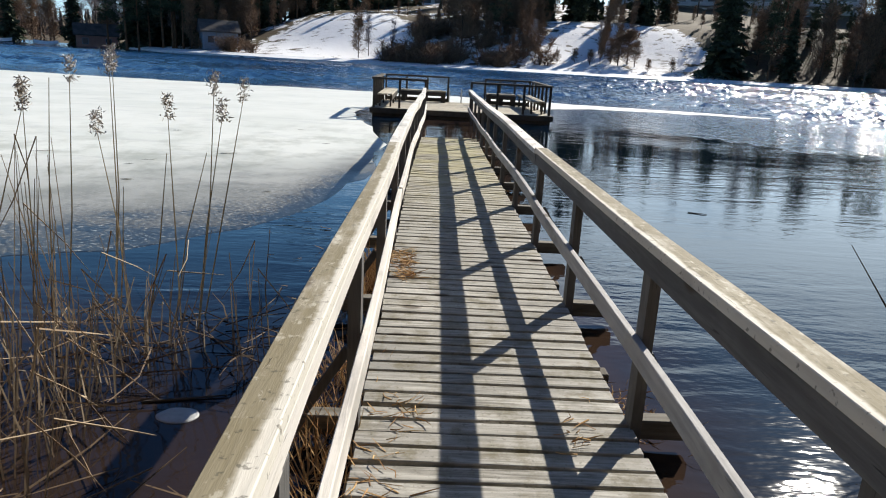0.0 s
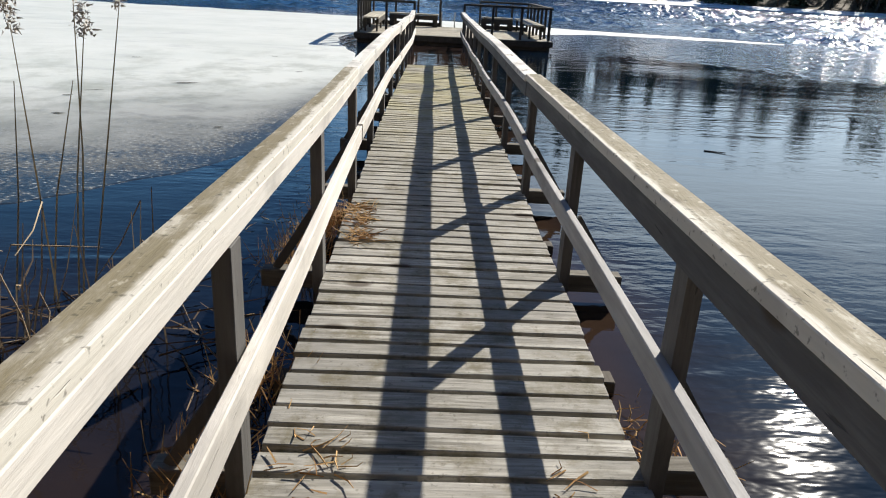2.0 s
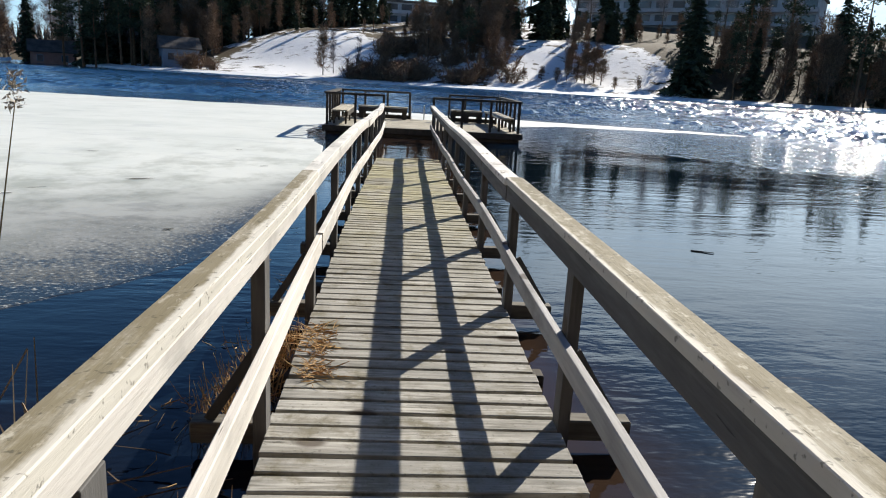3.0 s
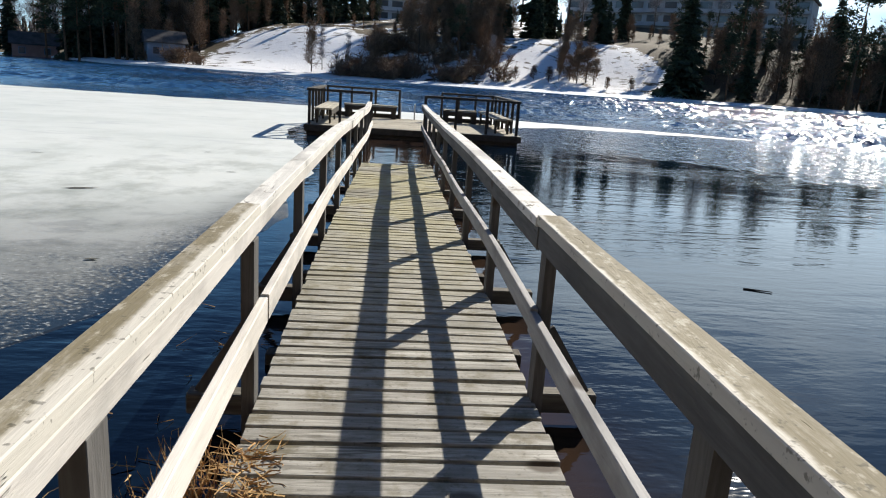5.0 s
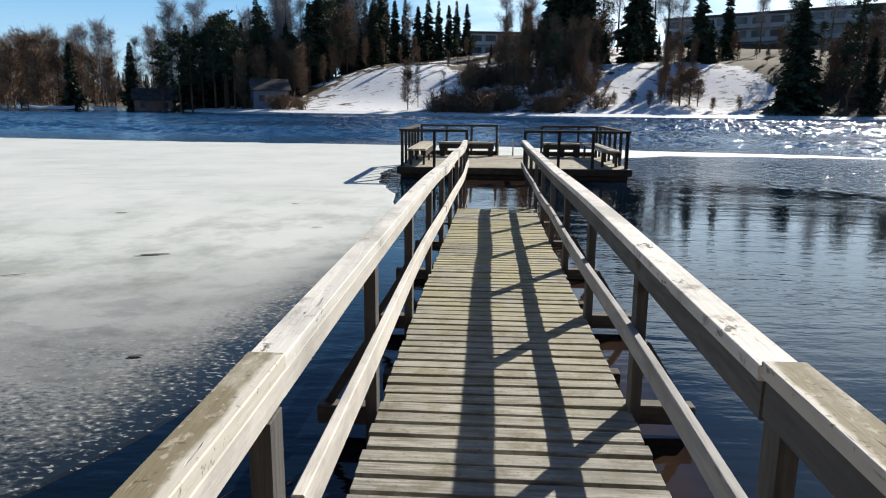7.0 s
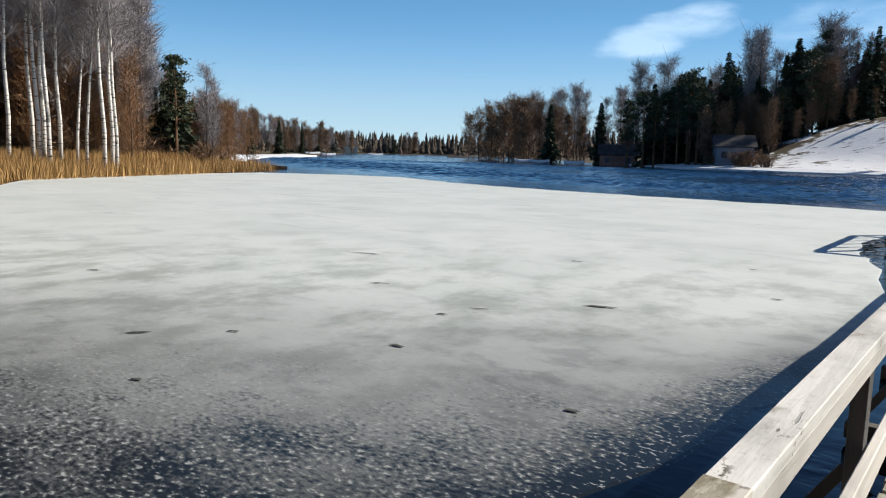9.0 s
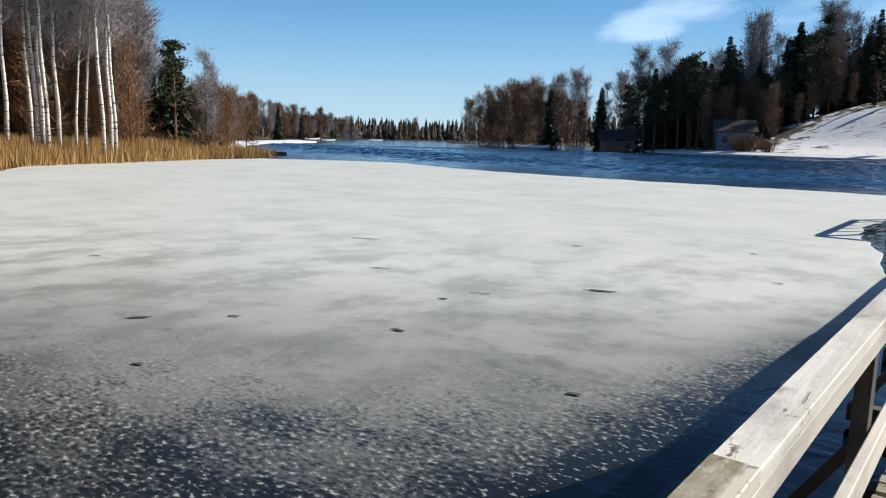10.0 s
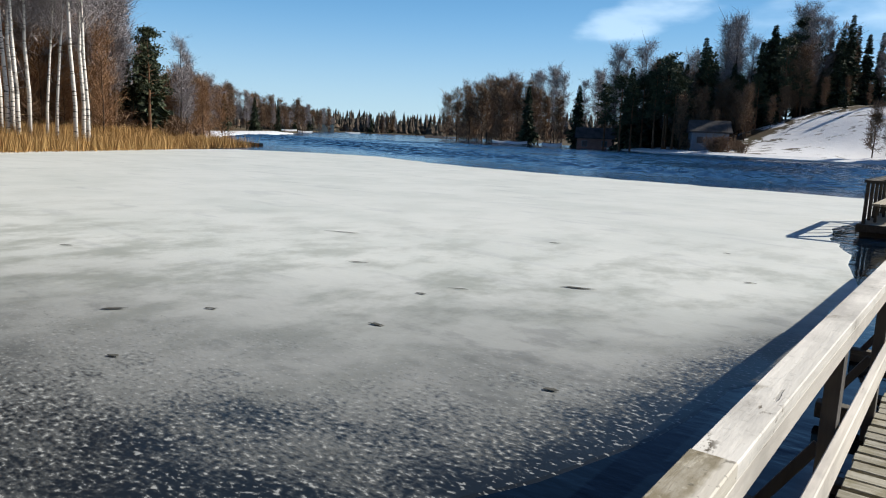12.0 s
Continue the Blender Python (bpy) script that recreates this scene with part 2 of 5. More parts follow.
def water_material():
    k = Mat("lake_water", 0.03, 0.5)
    k.bsdf.inputs["IOR"].default_value = 1.333
    co = k.coords()
    p = k.xyz(co)
    open_lake = k.span(k.math("ADD", p[1], k.math("MULTIPLY", k.noise(0.12, 3), 14.0)), 22.0, 38.0)
    # a ruffled patch this side of the ice tongue
    qx = k.math("DIVIDE", k.math("SUBTRACT", p[0], 12.0), 7.0)
    qy = k.math("DIVIDE", k.math("SUBTRACT", p[1], 21.0), 5.0)
    squall = k.math("ADD", k.math("MULTIPLY", qx, qx), k.math("MULTIPLY", qy, qy))
    squall = k.span(k.math("ADD", squall, k.math("MULTIPLY", k.math("SUBTRACT", k.noise(0.5, 4), 0.5), 2.0)), 1.1, 0.5)
    # still water between the railings, over the sunken planks
    across = k.math("ABSOLUTE", k.math("SUBTRACT", p[0], 0.1))
    lee = k.math("MULTIPLY", k.span(across, 0.95, 0.6), k.span(p[1], 20.6, 20.2))
    free = k.math("SUBTRACT", 1.0, k.math("MULTIPLY", lee, 0.9))
    chop = k.noise(1.0, 2, 0.5, k.coords((3.4, 2.0, 1), turn=(0, 0, 0.3)), 0.3)
    fine = k.noise(9.0, 2, 0.5, k.coords((0.7, 1.5, 1)))
    calm = k.noise(1.5, 2, 0.45, k.coords((0.45, 2.0, 1), turn=(0, 0, 0.25)), 0.6)
    gust = k.math("MULTIPLY", k.span(k.noise(0.16, 3, 0.5, k.coords((1, 1.6, 1))), 0.36, 0.64), free)
    n1 = k.bump(calm, 0.016, k.span(gust, 0, 1, 0.2, 1.0))
    n2 = k.bump(fine, 0.0055, k.span(gust, 0, 1, 0.25, 1.0), n1)
    n3 = k.bump(chop, 0.15, k.math("MULTIPLY", k.math("MAXIMUM", open_lake, squall), k.span(p[0], -2.0, 16.0, 0.45, 1.0)), n2)
    shallow = k.span(k.math("ADD", k.math("ADD", p[1], k.math("MULTIPLY", p[0], 0.5)), k.math("MULTIPLY", k.noise(0.9, 4), 3.0)), 6.5, 1.5)
    beside = k.math("MULTIPLY", k.span(k.math("ADD", p[0], k.math("MULTIPLY", k.noise(1.3, 4), 0.8)), 1.9, 0.9), k.span(p[1], 9.0, 4.0, 0.0, 0.8))
    shallow = k.math("MAXIMUM", k.math("MAXIMUM", shallow, k.math("MULTIPLY", lee, 0.7)), k.math("MULTIPLY", beside, k.span(p[0], 0.0, 0.3)))
    deep = k.mix(open_lake, (0.002, 0.0055, 0.011), (0.007, 0.038, 0.10))
    col = k.mix(shallow, deep, (0.042, 0.024, 0.013))
    return k.done(col, n3, k.span(open_lake, 0, 1, 0.045, 0.12))


def ice_material():
    k = Mat("rotting_ice", 0.42, 0.42)
    p = k.xyz()
    # wet and dark where the sheet thins towards the jetty and the near shore
    edge = k.math("ADD", k.math("MULTIPLY", p[0], -0.45), k.math("MULTIPLY", p[1], 0.80))
    n_big = k.noise(0.45, 5, 0.6)
    solid = k.math("ADD", edge, k.math("MULTIPLY", k.math("SUBTRACT", n_big, 0.5), 2.6))
    beside = k.math("MULTIPLY", k.span(k.math("ADD", p[0], k.math("MULTIPLY", n_big, 0.9)), -1.9, -0.7), k.span(p[1], 15.0, 10.0))
    solid = k.math("SUBTRACT", solid, k.math("MULTIPLY", beside, 2.6))
    f_wet = k.span(solid, 6.7, 12.4)
    cloud = k.span(k.noise(0.33, 6, 0.62, k.coords((1, 1.2, 1))), 0.30, 0.62)
    white = k.mix(cloud, (0.575, 0.60, 0.56), (0.665, 0.68, 0.64))
    streak = k.math("MULTIPLY", k.span(k.noise(0.9, 5, 0.55, k.coords((0.5, 1.5, 1), turn=(0, 0, -0.7)), 0.8), 0.56, 0.70), 0.32)
    white = k.mix(streak, white, (0.36, 0.38, 0.385))
    mottle = k.math("MULTIPLY", k.span(k.noise(1.0, 7, 0.66, k.coords((1.2, 0.9, 1), turn=(0, 0, -0.6))), 0.42, 0.66), k.span(solid, 18.0, 9.0, 0.12, 0.85))
    white = k.mix(mottle, white, (0.31, 0.33, 0.285))
    # towards the edge the sheet breaks up into flecks over dark water
    fleck = k.noise(26.0, 4, 0.6, k.coords((0.8, 1.25, 1)))
    patchy = k.noise(2.0, 6, 0.66, k.coords((0.8, 1.2, 1)))
    frayed = k.math("ADD", k.math("MULTIPLY", k.math("SUBTRACT", fleck, 0.5), 5.0), k.math("MULTIPLY", k.math("SUBTRACT", patchy, 0.5), 3.5))
    cover = k.span(k.math("ADD", solid, frayed), 6.3, 8.3)
    grey = k.mix(f_wet, (0.15, 0.155, 0.148), white)
    grey = k.mix(k.math("MULTIPLY", k.span(patchy, 0.52, 0.66), k.span(solid, 11.0, 7.5, 0.0, 0.6)), grey, (0.09, 0.095, 0.09))
    grey = k.mix(k.math("MULTIPLY", k.span(fleck, 0.58, 0.68), k.span(solid, 10.0, 7.0, 0.0, 0.7)), grey, (0.46, 0.47, 0.45))
    slush = k.mix(k.math("MULTIPLY", k.span(fleck, 0.58, 0.64), k.span(solid, 4.0, 6.0, 0.0, 0.8)), (0.010, 0.012, 0.012), (0.34, 0.35, 0.34))
    col = k.mix(cover, slush, grey)
    h = k.math("ADD", k.noise(7, 4, 0.6), k.math("MULTIPLY", cover, 0.5))
    return k.done(col, k.bump(h, 0.006, k.span(cover, 0, 1, 0.15, 0.7)), k.span(cover, 0, 1, 0.30, 0.55))


def ground_material():
    k = Mat("shore_ground", 0.9, 0.2)
    p = k.xyz()
    big, mid, fine = k.noise(0.06, 5, 0.6), k.noise(0.35, 6, 0.65), k.noise(4, 6, 0.7)
    grass = k.mix(k.span(fine, 0.3, 0.7), (0.050, 0.036, 0.022), (0.12, 0.088, 0.050))
    grass = k.mix(k.span(mid, 0.45, 0.65), grass, (0.10, 0.085, 0.045))
    # lying snow: the open slope, and patches between the trees of the sunless bank
    ex = k.math("DIVIDE", k.math("ADD", p[0], 15.5), 12.5)
    ey = k.math("DIVIDE", k.math("SUBTRACT", p[1], 112.0), 16.0)
    slope = k.math("ADD", k.math("MULTIPLY", ex, ex), k.math("MULTIPLY", ey, ey))
    slope = k.span(k.math("ADD", slope, k.math("MULTIPLY", k.math("SUBTRACT", mid, 0.5), 1.4)), 1.05, 0.85)
    slope = k.math("MULTIPLY", slope, k.span(k.noise(0.5, 7, 0.68, k.coords((0.6, 1.4, 1))), 0.385, 0.44))
    patch = k.span(k.math("ADD", k.math("MULTIPLY", mid, 0.6), k.math("MULTIPLY", big, 0.5)), 0.560, 0.590)
    bank = k.math("MULTIPLY", k.span(p[0], -75.0, -40.0), k.span(p[1], 70.0, 84.0))
    east = k.math("MULTIPLY", patch, bank)
    open_bank = k.math("MULTIPLY", k.span(p[0], 0.0, 5.0), k.span(p[0], 34.0, 27.0))
    open_bank = k.math("MULTIPLY", open_bank, k.math("MULTIPLY", k.span(p[1], 88.0, 92.0), k.span(p[1], 124.0, 114.0)))
    melted = k.span(k.math("ADD", k.math("MULTIPLY", mid, 0.7), k.math("MULTIPLY", k.noise(0.9, 4, 0.6, k.coords((0.6, 1.6, 1))), 0.4)), 0.485, 0.51)
    open_bank = k.math("MULTIPLY", open_bank, melted)
    # two clearings on the bank where the snow has lasted
    for cx, cy, rx, ry in ((19.0, 101.5, 6.0, 9.0), (32.5, 102.0, 6.0, 13.5)):
        ux = k.math("DIVIDE", k.math("SUBTRACT", p[0], cx), rx)
        uy = k.math("DIVIDE", k.math("SUBTRACT", p[1], cy), ry)
        glade = k.math("ADD", k.math("MULTIPLY", ux, ux), k.math("MULTIPLY", uy, uy))
        glade = k.span(k.math("ADD", glade, k.math("MULTIPLY", k.math("SUBTRACT", mid, 0.5), 2.4)), 1.05, 0.9)
        glade = k.math("MULTIPLY", glade, k.span(k.noise(0.75, 6, 0.65, k.coords((0.7, 1.3, 1))), 0.40, 0.46))
        open_bank = k.math("MAXIMUM", open_bank, glade)
    shade_side = k.span(k.math("SUBTRACT", p[0], k.math("MULTIPLY", p[1], 0.25)), 4.0, -1.0)
    snow = k.math("MAXIMUM", k.math("MAXIMUM", slope, k.math("MULTIPLY", east, shade_side)), open_bank)
    tracks = k.span(k.noise(1.3, 4, 0.6, k.coords((1, 0.5, 1))), 0.66, 0.74)
    white = k.mix(k.math("MULTIPLY", tracks, 0.5), (0.87, 0.87, 0.87), (0.45, 0.43, 0.40))
    col = k.mix(snow, grass, white)
    return k.done(col, k.bump(k.noise(1.1, 6, 0.7), 0.12, 0.7))


def plain(name, a, b, scale=6.0, rough=0.85, vary=0.35, bump=0.0, spec=0.3):
    """Two tones in fine grain, varied from piece to piece."""
    k = Mat(name, rough, spec)
    f = k.math("ADD", k.math("MULTIPLY", k.noise(scale, 5, 0.6), 1 - vary), k.math("MULTIPLY", k.island(), vary))
    col = k.mix(k.span(f, 0.25, 0.75), a, b)
    return k.done(col, k.bump(k.noise(scale * 3, 4), 0.01, bump) if bump else None)


M_WATER, M_ICE, M_GROUND = water_material(), ice_material(), ground_material()
M_SNOW = plain("shore_ice", (0.62, 0.64, 0.66), (0.85, 0.86, 0.87), 1.5, 0.6, 0.0, 0.5)
M_REED = plain("dry_reed", (0.30, 0.22, 0.11), (0.52, 0.42, 0.25), 3.0)
M_REED_STAND = plain("standing_reed", (0.21, 0.145, 0.085), (0.44, 0.35, 0.235), 3.0)
M_REED_DARK = plain("wet_reed", (0.055, 0.034, 0.02), (0.17, 0.115, 0.068), 4.0)
M_FLOE = plain("rotten_ice", (0.30, 0.31, 0.31), (0.44, 0.45, 0.45), 14.0, 0.5, 0.0, 0.4)
M_PLUME = plain("reed_plume", (0.40, 0.37, 0.33), (0.62, 0.58, 0.52), 20.0)
M_STRAW = plain("dry_straw", (0.28, 0.14, 0.05), (0.56, 0.37, 0.16), 5.0)
M_REEDBED = plain("reedbed", (0.27, 0.155, 0.055), (0.52, 0.33, 0.13), 0.25, 0.9, 0.5)
M_DEBRIS = plain("sodden_litter", (0.045, 0.045, 0.040), (0.12, 0.12, 0.105), 9.0)
M_STEEL = plain("galvanised_steel", (0.45, 0.46, 0.47), (0.6, 0.6, 0.6), 8, 0.4, 0.2)

# ---------------------------------------------------------------- mesh helpers
def mesh_of(name, bm, material):
    me = bpy.data.meshes.new(name)
    bm.to_mesh(me)
    bm.free()
    me.materials.append(material)
    return me


def part(name, bm, material, parent, label=""):
    """Links a bmesh as one mesh object under a thing or a part."""
    ob = new(name, mesh_of(name, bm, material))
    ob.parent = parent
    return tagged(ob, label)


def solid(name, bm, material, loc=(0, 0, 0), **tags):
    ob = new(name, mesh_of(name, bm, material))
    ob.location = loc
    return tagged(ob, **tags)


def thing(name, loc=(0, 0, 0), **tags):
    ob = new(name)
    ob.empty_display_size = 0.1
    ob.location = loc
    return tagged(ob, **tags)


def box(bm, a, b, soft=0.004, m=None):
    """A box between two corners with worn edges, turned by m."""
    a, b = Vector(a), Vector(b)
    vs = bmesh.ops.create_cube(bm, size=1.0)["verts"]
    mid, size = (a + b) / 2, b - a
    for v in vs:
        v.co = Vector((v.co.x * size.x, v.co.y * size.y, v.co.z * size.z)) + mid
    if soft:
        edges = list({e for v in vs for e in v.link_edges})
        vs = [v for v in bmesh.ops.bevel(bm, geom=edges, offset=soft, segments=1, affect="EDGES", profile=0.5)["verts"]]
    if m is not None:
        bmesh.ops.transform(bm, matrix=m, verts=list(set(vs)))
    return vs


def bar(bm, p, q, r0, r1, sides=6):
    """A tapered round bar from p to q."""
    p, q = Vector(p), Vector(q)
    d = q - p
    side = d.cross(Vector((0.3, 0.2, 1)) if abs(d.normalized().z) < 0.95 else Vector((1, 0, 0))).normalized()
    up = d.cross(side).normalized()
    rings = []
    for c, r in ((p, r0), (q, r1)):
        rings.append([bm.verts.new(c + (side * math.cos(6.2832 * i / sides) + up * math.sin(6.2832 * i / sides)) * r) for i in range(sides)])
    for i in range(sides):
        j = (i + 1) % sides
        bm.faces.new((rings[0][i], rings[0][j], rings[1][j], rings[1][i]))
    bm.faces.new(rings[0][::-1])
    bm.faces.new(rings[1])


def limb(bm, pts, radii, sides=7):
    """A bent tapering round limb through points."""
    rings = []
    for c, r in zip(pts, radii):
        rings.append([bm.verts.new(c + Vector((math.cos(6.2832 * i / sides) * r, math.sin(6.2832 * i / sides) * r, 0))) for i in range(sides)])
    for a, b in zip(rings, rings[1:]):
        for i in range(sides):
            j = (i + 1) % sides
            bm.faces.new((a[i], a[j], b[j], b[i])).smooth = True
    bm.faces.new(rings[0][::-1])
    bm.faces.new(rings[-1])


def sweep(bm, profile, stations):
    """Lofts a closed profile of (x, z) along stations of (x, y, z)."""
    rings = [[bm.verts.new((sx + px, sy, sz + pz)) for px, pz in profile] for sx, sy, sz in stations]
    n = len(profile)
    for a, b in zip(rings, rings[1:]):
        for i in range(n):
            j = (i + 1) % n
            bm.faces.new((a[i], a[j], b[j], b[i]))
    bm.faces.new(rings[0][::-1])
    bm.faces.new(rings[-1])
    bmesh.ops.recalc_face_normals(bm, faces=bm.faces)


def smooth(a, b, x):
    t = min(1.0, max(0.0, (x - a) / (b - a)))
    return t * t * (3 - 2 * t)


# ---------------------------------------------------------------- the lie of the lake
# shore of the lake, from the landing westwards round the head of the bay and back
SHORE = [(60, -6), (6, -2.2), (1.5, -1.0), (-1.5, -0.6), (-5, 0.2), (-14, 3), (-27, 8), (-36, 16), (-41, 27), (-47, 38), (-62, 42), (-95, 70),
         (-150, 130), (-270, 255), (-330, 330), (-300, 372), (-225, 330), (-130, 222), (-72, 150), (-40, 112), (-20, 99), (0, 95),
         (18, 91), (40, 87), (70, 80), (120, 62), (190, 20), (170, -30)]


def shore_gap(x, y):
    """Metres to the shore: positive on land, negative on the lake."""
    inside, best = False, 1e9
    n = len(SHORE)
    for i in range(n):
        (x0, y0), (x1, y1) = SHORE[i], SHORE[(i + 1) % n]
        if (y0 > y) != (y1 > y) and x < (x1 - x0) * (y - y0) / (y1 - y0) + x0:
            inside = not inside
        dx, dy = x1 - x0, y1 - y0
        t = min(1, max(0, ((x - x0) * dx + (y - y0) * dy) / (dx * dx + dy * dy)))
        best = min(best, math.hypot(x - x0 - t * dx, y - y0 - t * dy))
    return -best if inside else best


def ground_z(x, y):
    d = shore_gap(x, y)
    if d < 0:
        return WATER - min(2.2, 0.12 + 0.10 * -d)
    wob = noise.noise(Vector((x * 0.05, y * 0.05, 0))) * 1.2 + noise.noise(Vector((x * 0.2, y * 0.2, 3))) * 0.35
    hill = smooth(-70, -15, x) * smooth(40, 80, y)
    rise = 0.5 * smooth(0, 3, d) + hill * (8.0 * smooth(1, 34, d) + 6.5 * smooth(30, 95, d)) + (1 - hill) * 5.0 * smooth(15, 160, d)
    return WATER + rise + wob * smooth(2, 14, d)


def build_ground():
    bm = bmesh.new()
    radii = [1.5]
    while radii[-1] < 4000:
        radii.append(radii[-1] + max(1.6, min(3.0, radii[-1] * 0.05)) if radii[-1] < 190 else radii[-1] * 1.14)
    count = 230
    rings = []
    for r in radii:
        rings.append([bm.verts.new((r * math.sin(6.28319 * i / count), 10 + r * math.cos(6.28319 * i / count),
                                    ground_z(r * math.sin(6.28319 * i / count), 10 + r * math.cos(6.28319 * i / count)))) for i in range(count)])
    for a, b in zip(rings, rings[1:]):
        for i in range(count):
            j = (i + 1) % count
            f = bm.faces.new((a[i], b[i], b[j], a[j]))
            f.smooth = True
    bm.faces.new(rings[0])
    bmesh.ops.recalc_face_normals(bm, faces=bm.faces)
    return solid("ground", bm, M_GROUND, kind="structure", category="ground", label="brown shore ground with melting snow patches on the slopes")


ground = build_ground()

bm = bmesh.new()
bmesh.ops.create_grid(bm, x_segments=1, y_segments=1, size=400)
water = solid("water", bm, M_WATER, (-60, 130, WATER), kind="structure", category="lake", label="dark blue rippled lake water glittering in the sun")


def ruffled_water():
    """The open lake beyond the ice, with wind waves as real relief."""
    step = 0.27
    xs, ys = np.arange(-130, 66, step), np.arange(14.0, 96.0, step)
    gx, gy = np.meshgrid(xs, ys)
    gx = gx + 0.10 * np.sin(gy * 7.1)
    h = np.zeros_like(gx)
    waves = np.random.RandomState(12)
    for i in range(22):
        length = waves.uniform(0.6, 1.8)
        turn = math.radians(57 + waves.normal(0, 68))
        k = 2 * math.pi / length
        h += 0.0130 * length * np.sin(k * (gx * math.cos(turn) + gy * math.sin(turn)) + waves.uniform(0, 6.28))
    gust = 0.75 + 0.35 * np.sin(gx * 0.11 + gy * 0.23) + 0.2 * np.sin(gx * 0.31 - gy * 0.17)
    near = np.interp(gx, [-130, -60, -32, -20, -4, 2, 12, 14, 17, 22, 66], [60, 46, 40.5, 37.5, 35, 33, 31.5, 26, 20, 16, 14])
    far_x, far_y = zip(*sorted((x, y) for x, y in SHORE if y > 60 and -140 < x < 100 and (x > -80 or y > 140) and (x, y) != (-95, 70)))
    far = np.interp(gx, far_x, far_y) - 3.0
    gust = gust * (1 + 1.15 * np.clip((gx - 4) / 16, 0, 1))
    fade = np.clip((gy - near) / 5, 0, 1) * np.clip((far - gy) / 4, 0, 1)
    z = 0.003 + fade * (0.11 + np.clip(h * gust, -0.106, 0.20))
    keep = (fade > 0)
    z = np.where(keep, z, -0.02)
    ny, nx = gx.shape
    idx = np.arange(nx * ny).reshape(ny, nx)
    quads = np.stack([idx[:-1, :-1], idx[:-1, 1:], idx[1:, 1:], idx[1:, :-1]], -1)
    used = keep[:-1, :-1] | keep[:-1, 1:] | keep[1:, 1:] | keep[1:, :-1]
    me = bpy.data.meshes.new("water")
    me.from_pydata(np.stack([gx, gy, z], -1).reshape(-1, 3).tolist(), [], quads[used].tolist())
    me.materials.append(M_WATER)
    me.shade_smooth()
    ob = tagged(new("water", me), "wind-ruffled blue lake water sparkling in the sun", "lake", kind="structure")
    ob.location.z = WATER


ruffled_water()

# the floating ice sheet round the platform, its edge frayed
ICE_EDGE = [(-30, 15.2), (-20, 9.0), (-12, 6.4), (-7.5, 5.9), (-4.2, 5.8), (-2.9, 6.3), (-2.1, 7.2), (-1.6, 8.3), (-1.3, 10.2), (-1.25, 13.5), (-1.4, 15.6),
            (-1.8, 17.4), (-2.3, 19.0), (-2.45, 20.6), (-2.35, 22.6), (-2.1, 24.6), (0.5, 25.3), (3.2, 26.2), (6, 28.2), (9, 28.3), (12.6, 28.0),
            (10.5, 29.4), (6, 30.6), (0, 32.2), (-5, 32.6), (-10, 32.9), (-16, 33.4), (-23, 35.0), (-31, 38.6), (-36, 37.6), (-40.5, 35), (-40, 28), (-36.5, 19)]


def build_ice():
    bm = bmesh.new()
    outline = []
    n = len(ICE_EDGE)
    for i in range(n):
        a, b = Vector(ICE_EDGE[i]), Vector(ICE_EDGE[(i + 1) % n])
        steps = max(2, int((b - a).length / 0.35))
        for s in range(steps):
            p = a.lerp(b, s / steps)
            k = 0.22 if p.y < 20 else 0.4
            w = noise.noise_vector(Vector((p.x * 0.8, p.y * 0.8, 0))) * k + noise.noise_vector(Vector((p.x * 3.1, p.y * 3.1, 5))) * 0.08
            outline.append((p.x + w.x, p.y + w.y))
    top = [bm.verts.new((x, y, 0.003)) for x, y in outline]
    # the thin rim slopes away under the water
    area = sum(a[0] * b[1] - b[0] * a[1] for a, b in zip(outline, outline[1:] + outline[:1]))
    low = []
    for i, (x, y) in enumerate(outline):
        along = Vector(outline[(i + 1) % len(outline)]) - Vector(outline[i - 1])
        away = Vector((along.y, -along.x)).normalized() * (0.14 if area > 0 else -0.14)
        low.append(bm.verts.new((x + away.x, y + away.y, -0.012)))
    bm.faces.new(top)
    for i in range(len(top)):
        j = (i + 1) % len(top)
        bm.faces.new((low[i], low[j], top[j], top[i]))
    bmesh.ops.recalc_face_normals(bm, faces=bm.faces)
    return solid("ice_sheet", bm, M_ICE, (0, 0, WATER), kind="structure", category="ice", label="white melting sheet of lake ice, dark and slushy at its edge")


build_ice()


def build_shore_ice(name, pts, width):
    bm = bmesh.new()
    rows = []
    for (x0, y0), (x1, y1) in zip(pts, pts[1:]):
        a, b = Vector((x0, y0)), Vector((x1, y1))
        out = Vector((b.y - a.y, a.x - b.x)).normalized()
        steps = max(2, int((b - a).length / 1.5))
        for s in range(steps):
            p = a.lerp(b, s / steps)
            w = width * (0.75 + 0.6 * noise.noise(Vector((p.x * 0.15, p.y * 0.15, 2))))
            q0, q1 = p + out * w, p - out * 1.2
            rows.append([bm.verts.new((q0.x, q0.y, WATER - 0.05)), bm.verts.new((q0.x, q0.y, WATER + 0.26)), bm.verts.new((q1.x, q1.y, WATER + 0.58))])
    for a, b in zip(rows, rows[1:]):
        for i in range(2):
            bm.faces.new((a[i], a[i + 1], b[i + 1], b[i]))
    bmesh.ops.recalc_face_normals(bm, faces=bm.faces)
    return solid(name, bm, M_SNOW, kind="structure", category="ice", label="narrow white shelf of ice along the far shore")


build_shore_ice("shore_ice", [(-72, 150), (-40, 112), (-20, 99), (0, 95), (18, 91), (40, 87), (70, 80), (95, 71)], 1.9)
build_shore_ice("shore_ice", [(-47, 38), (-62, 42), (-95, 70), (-150, 130)], 4.5)


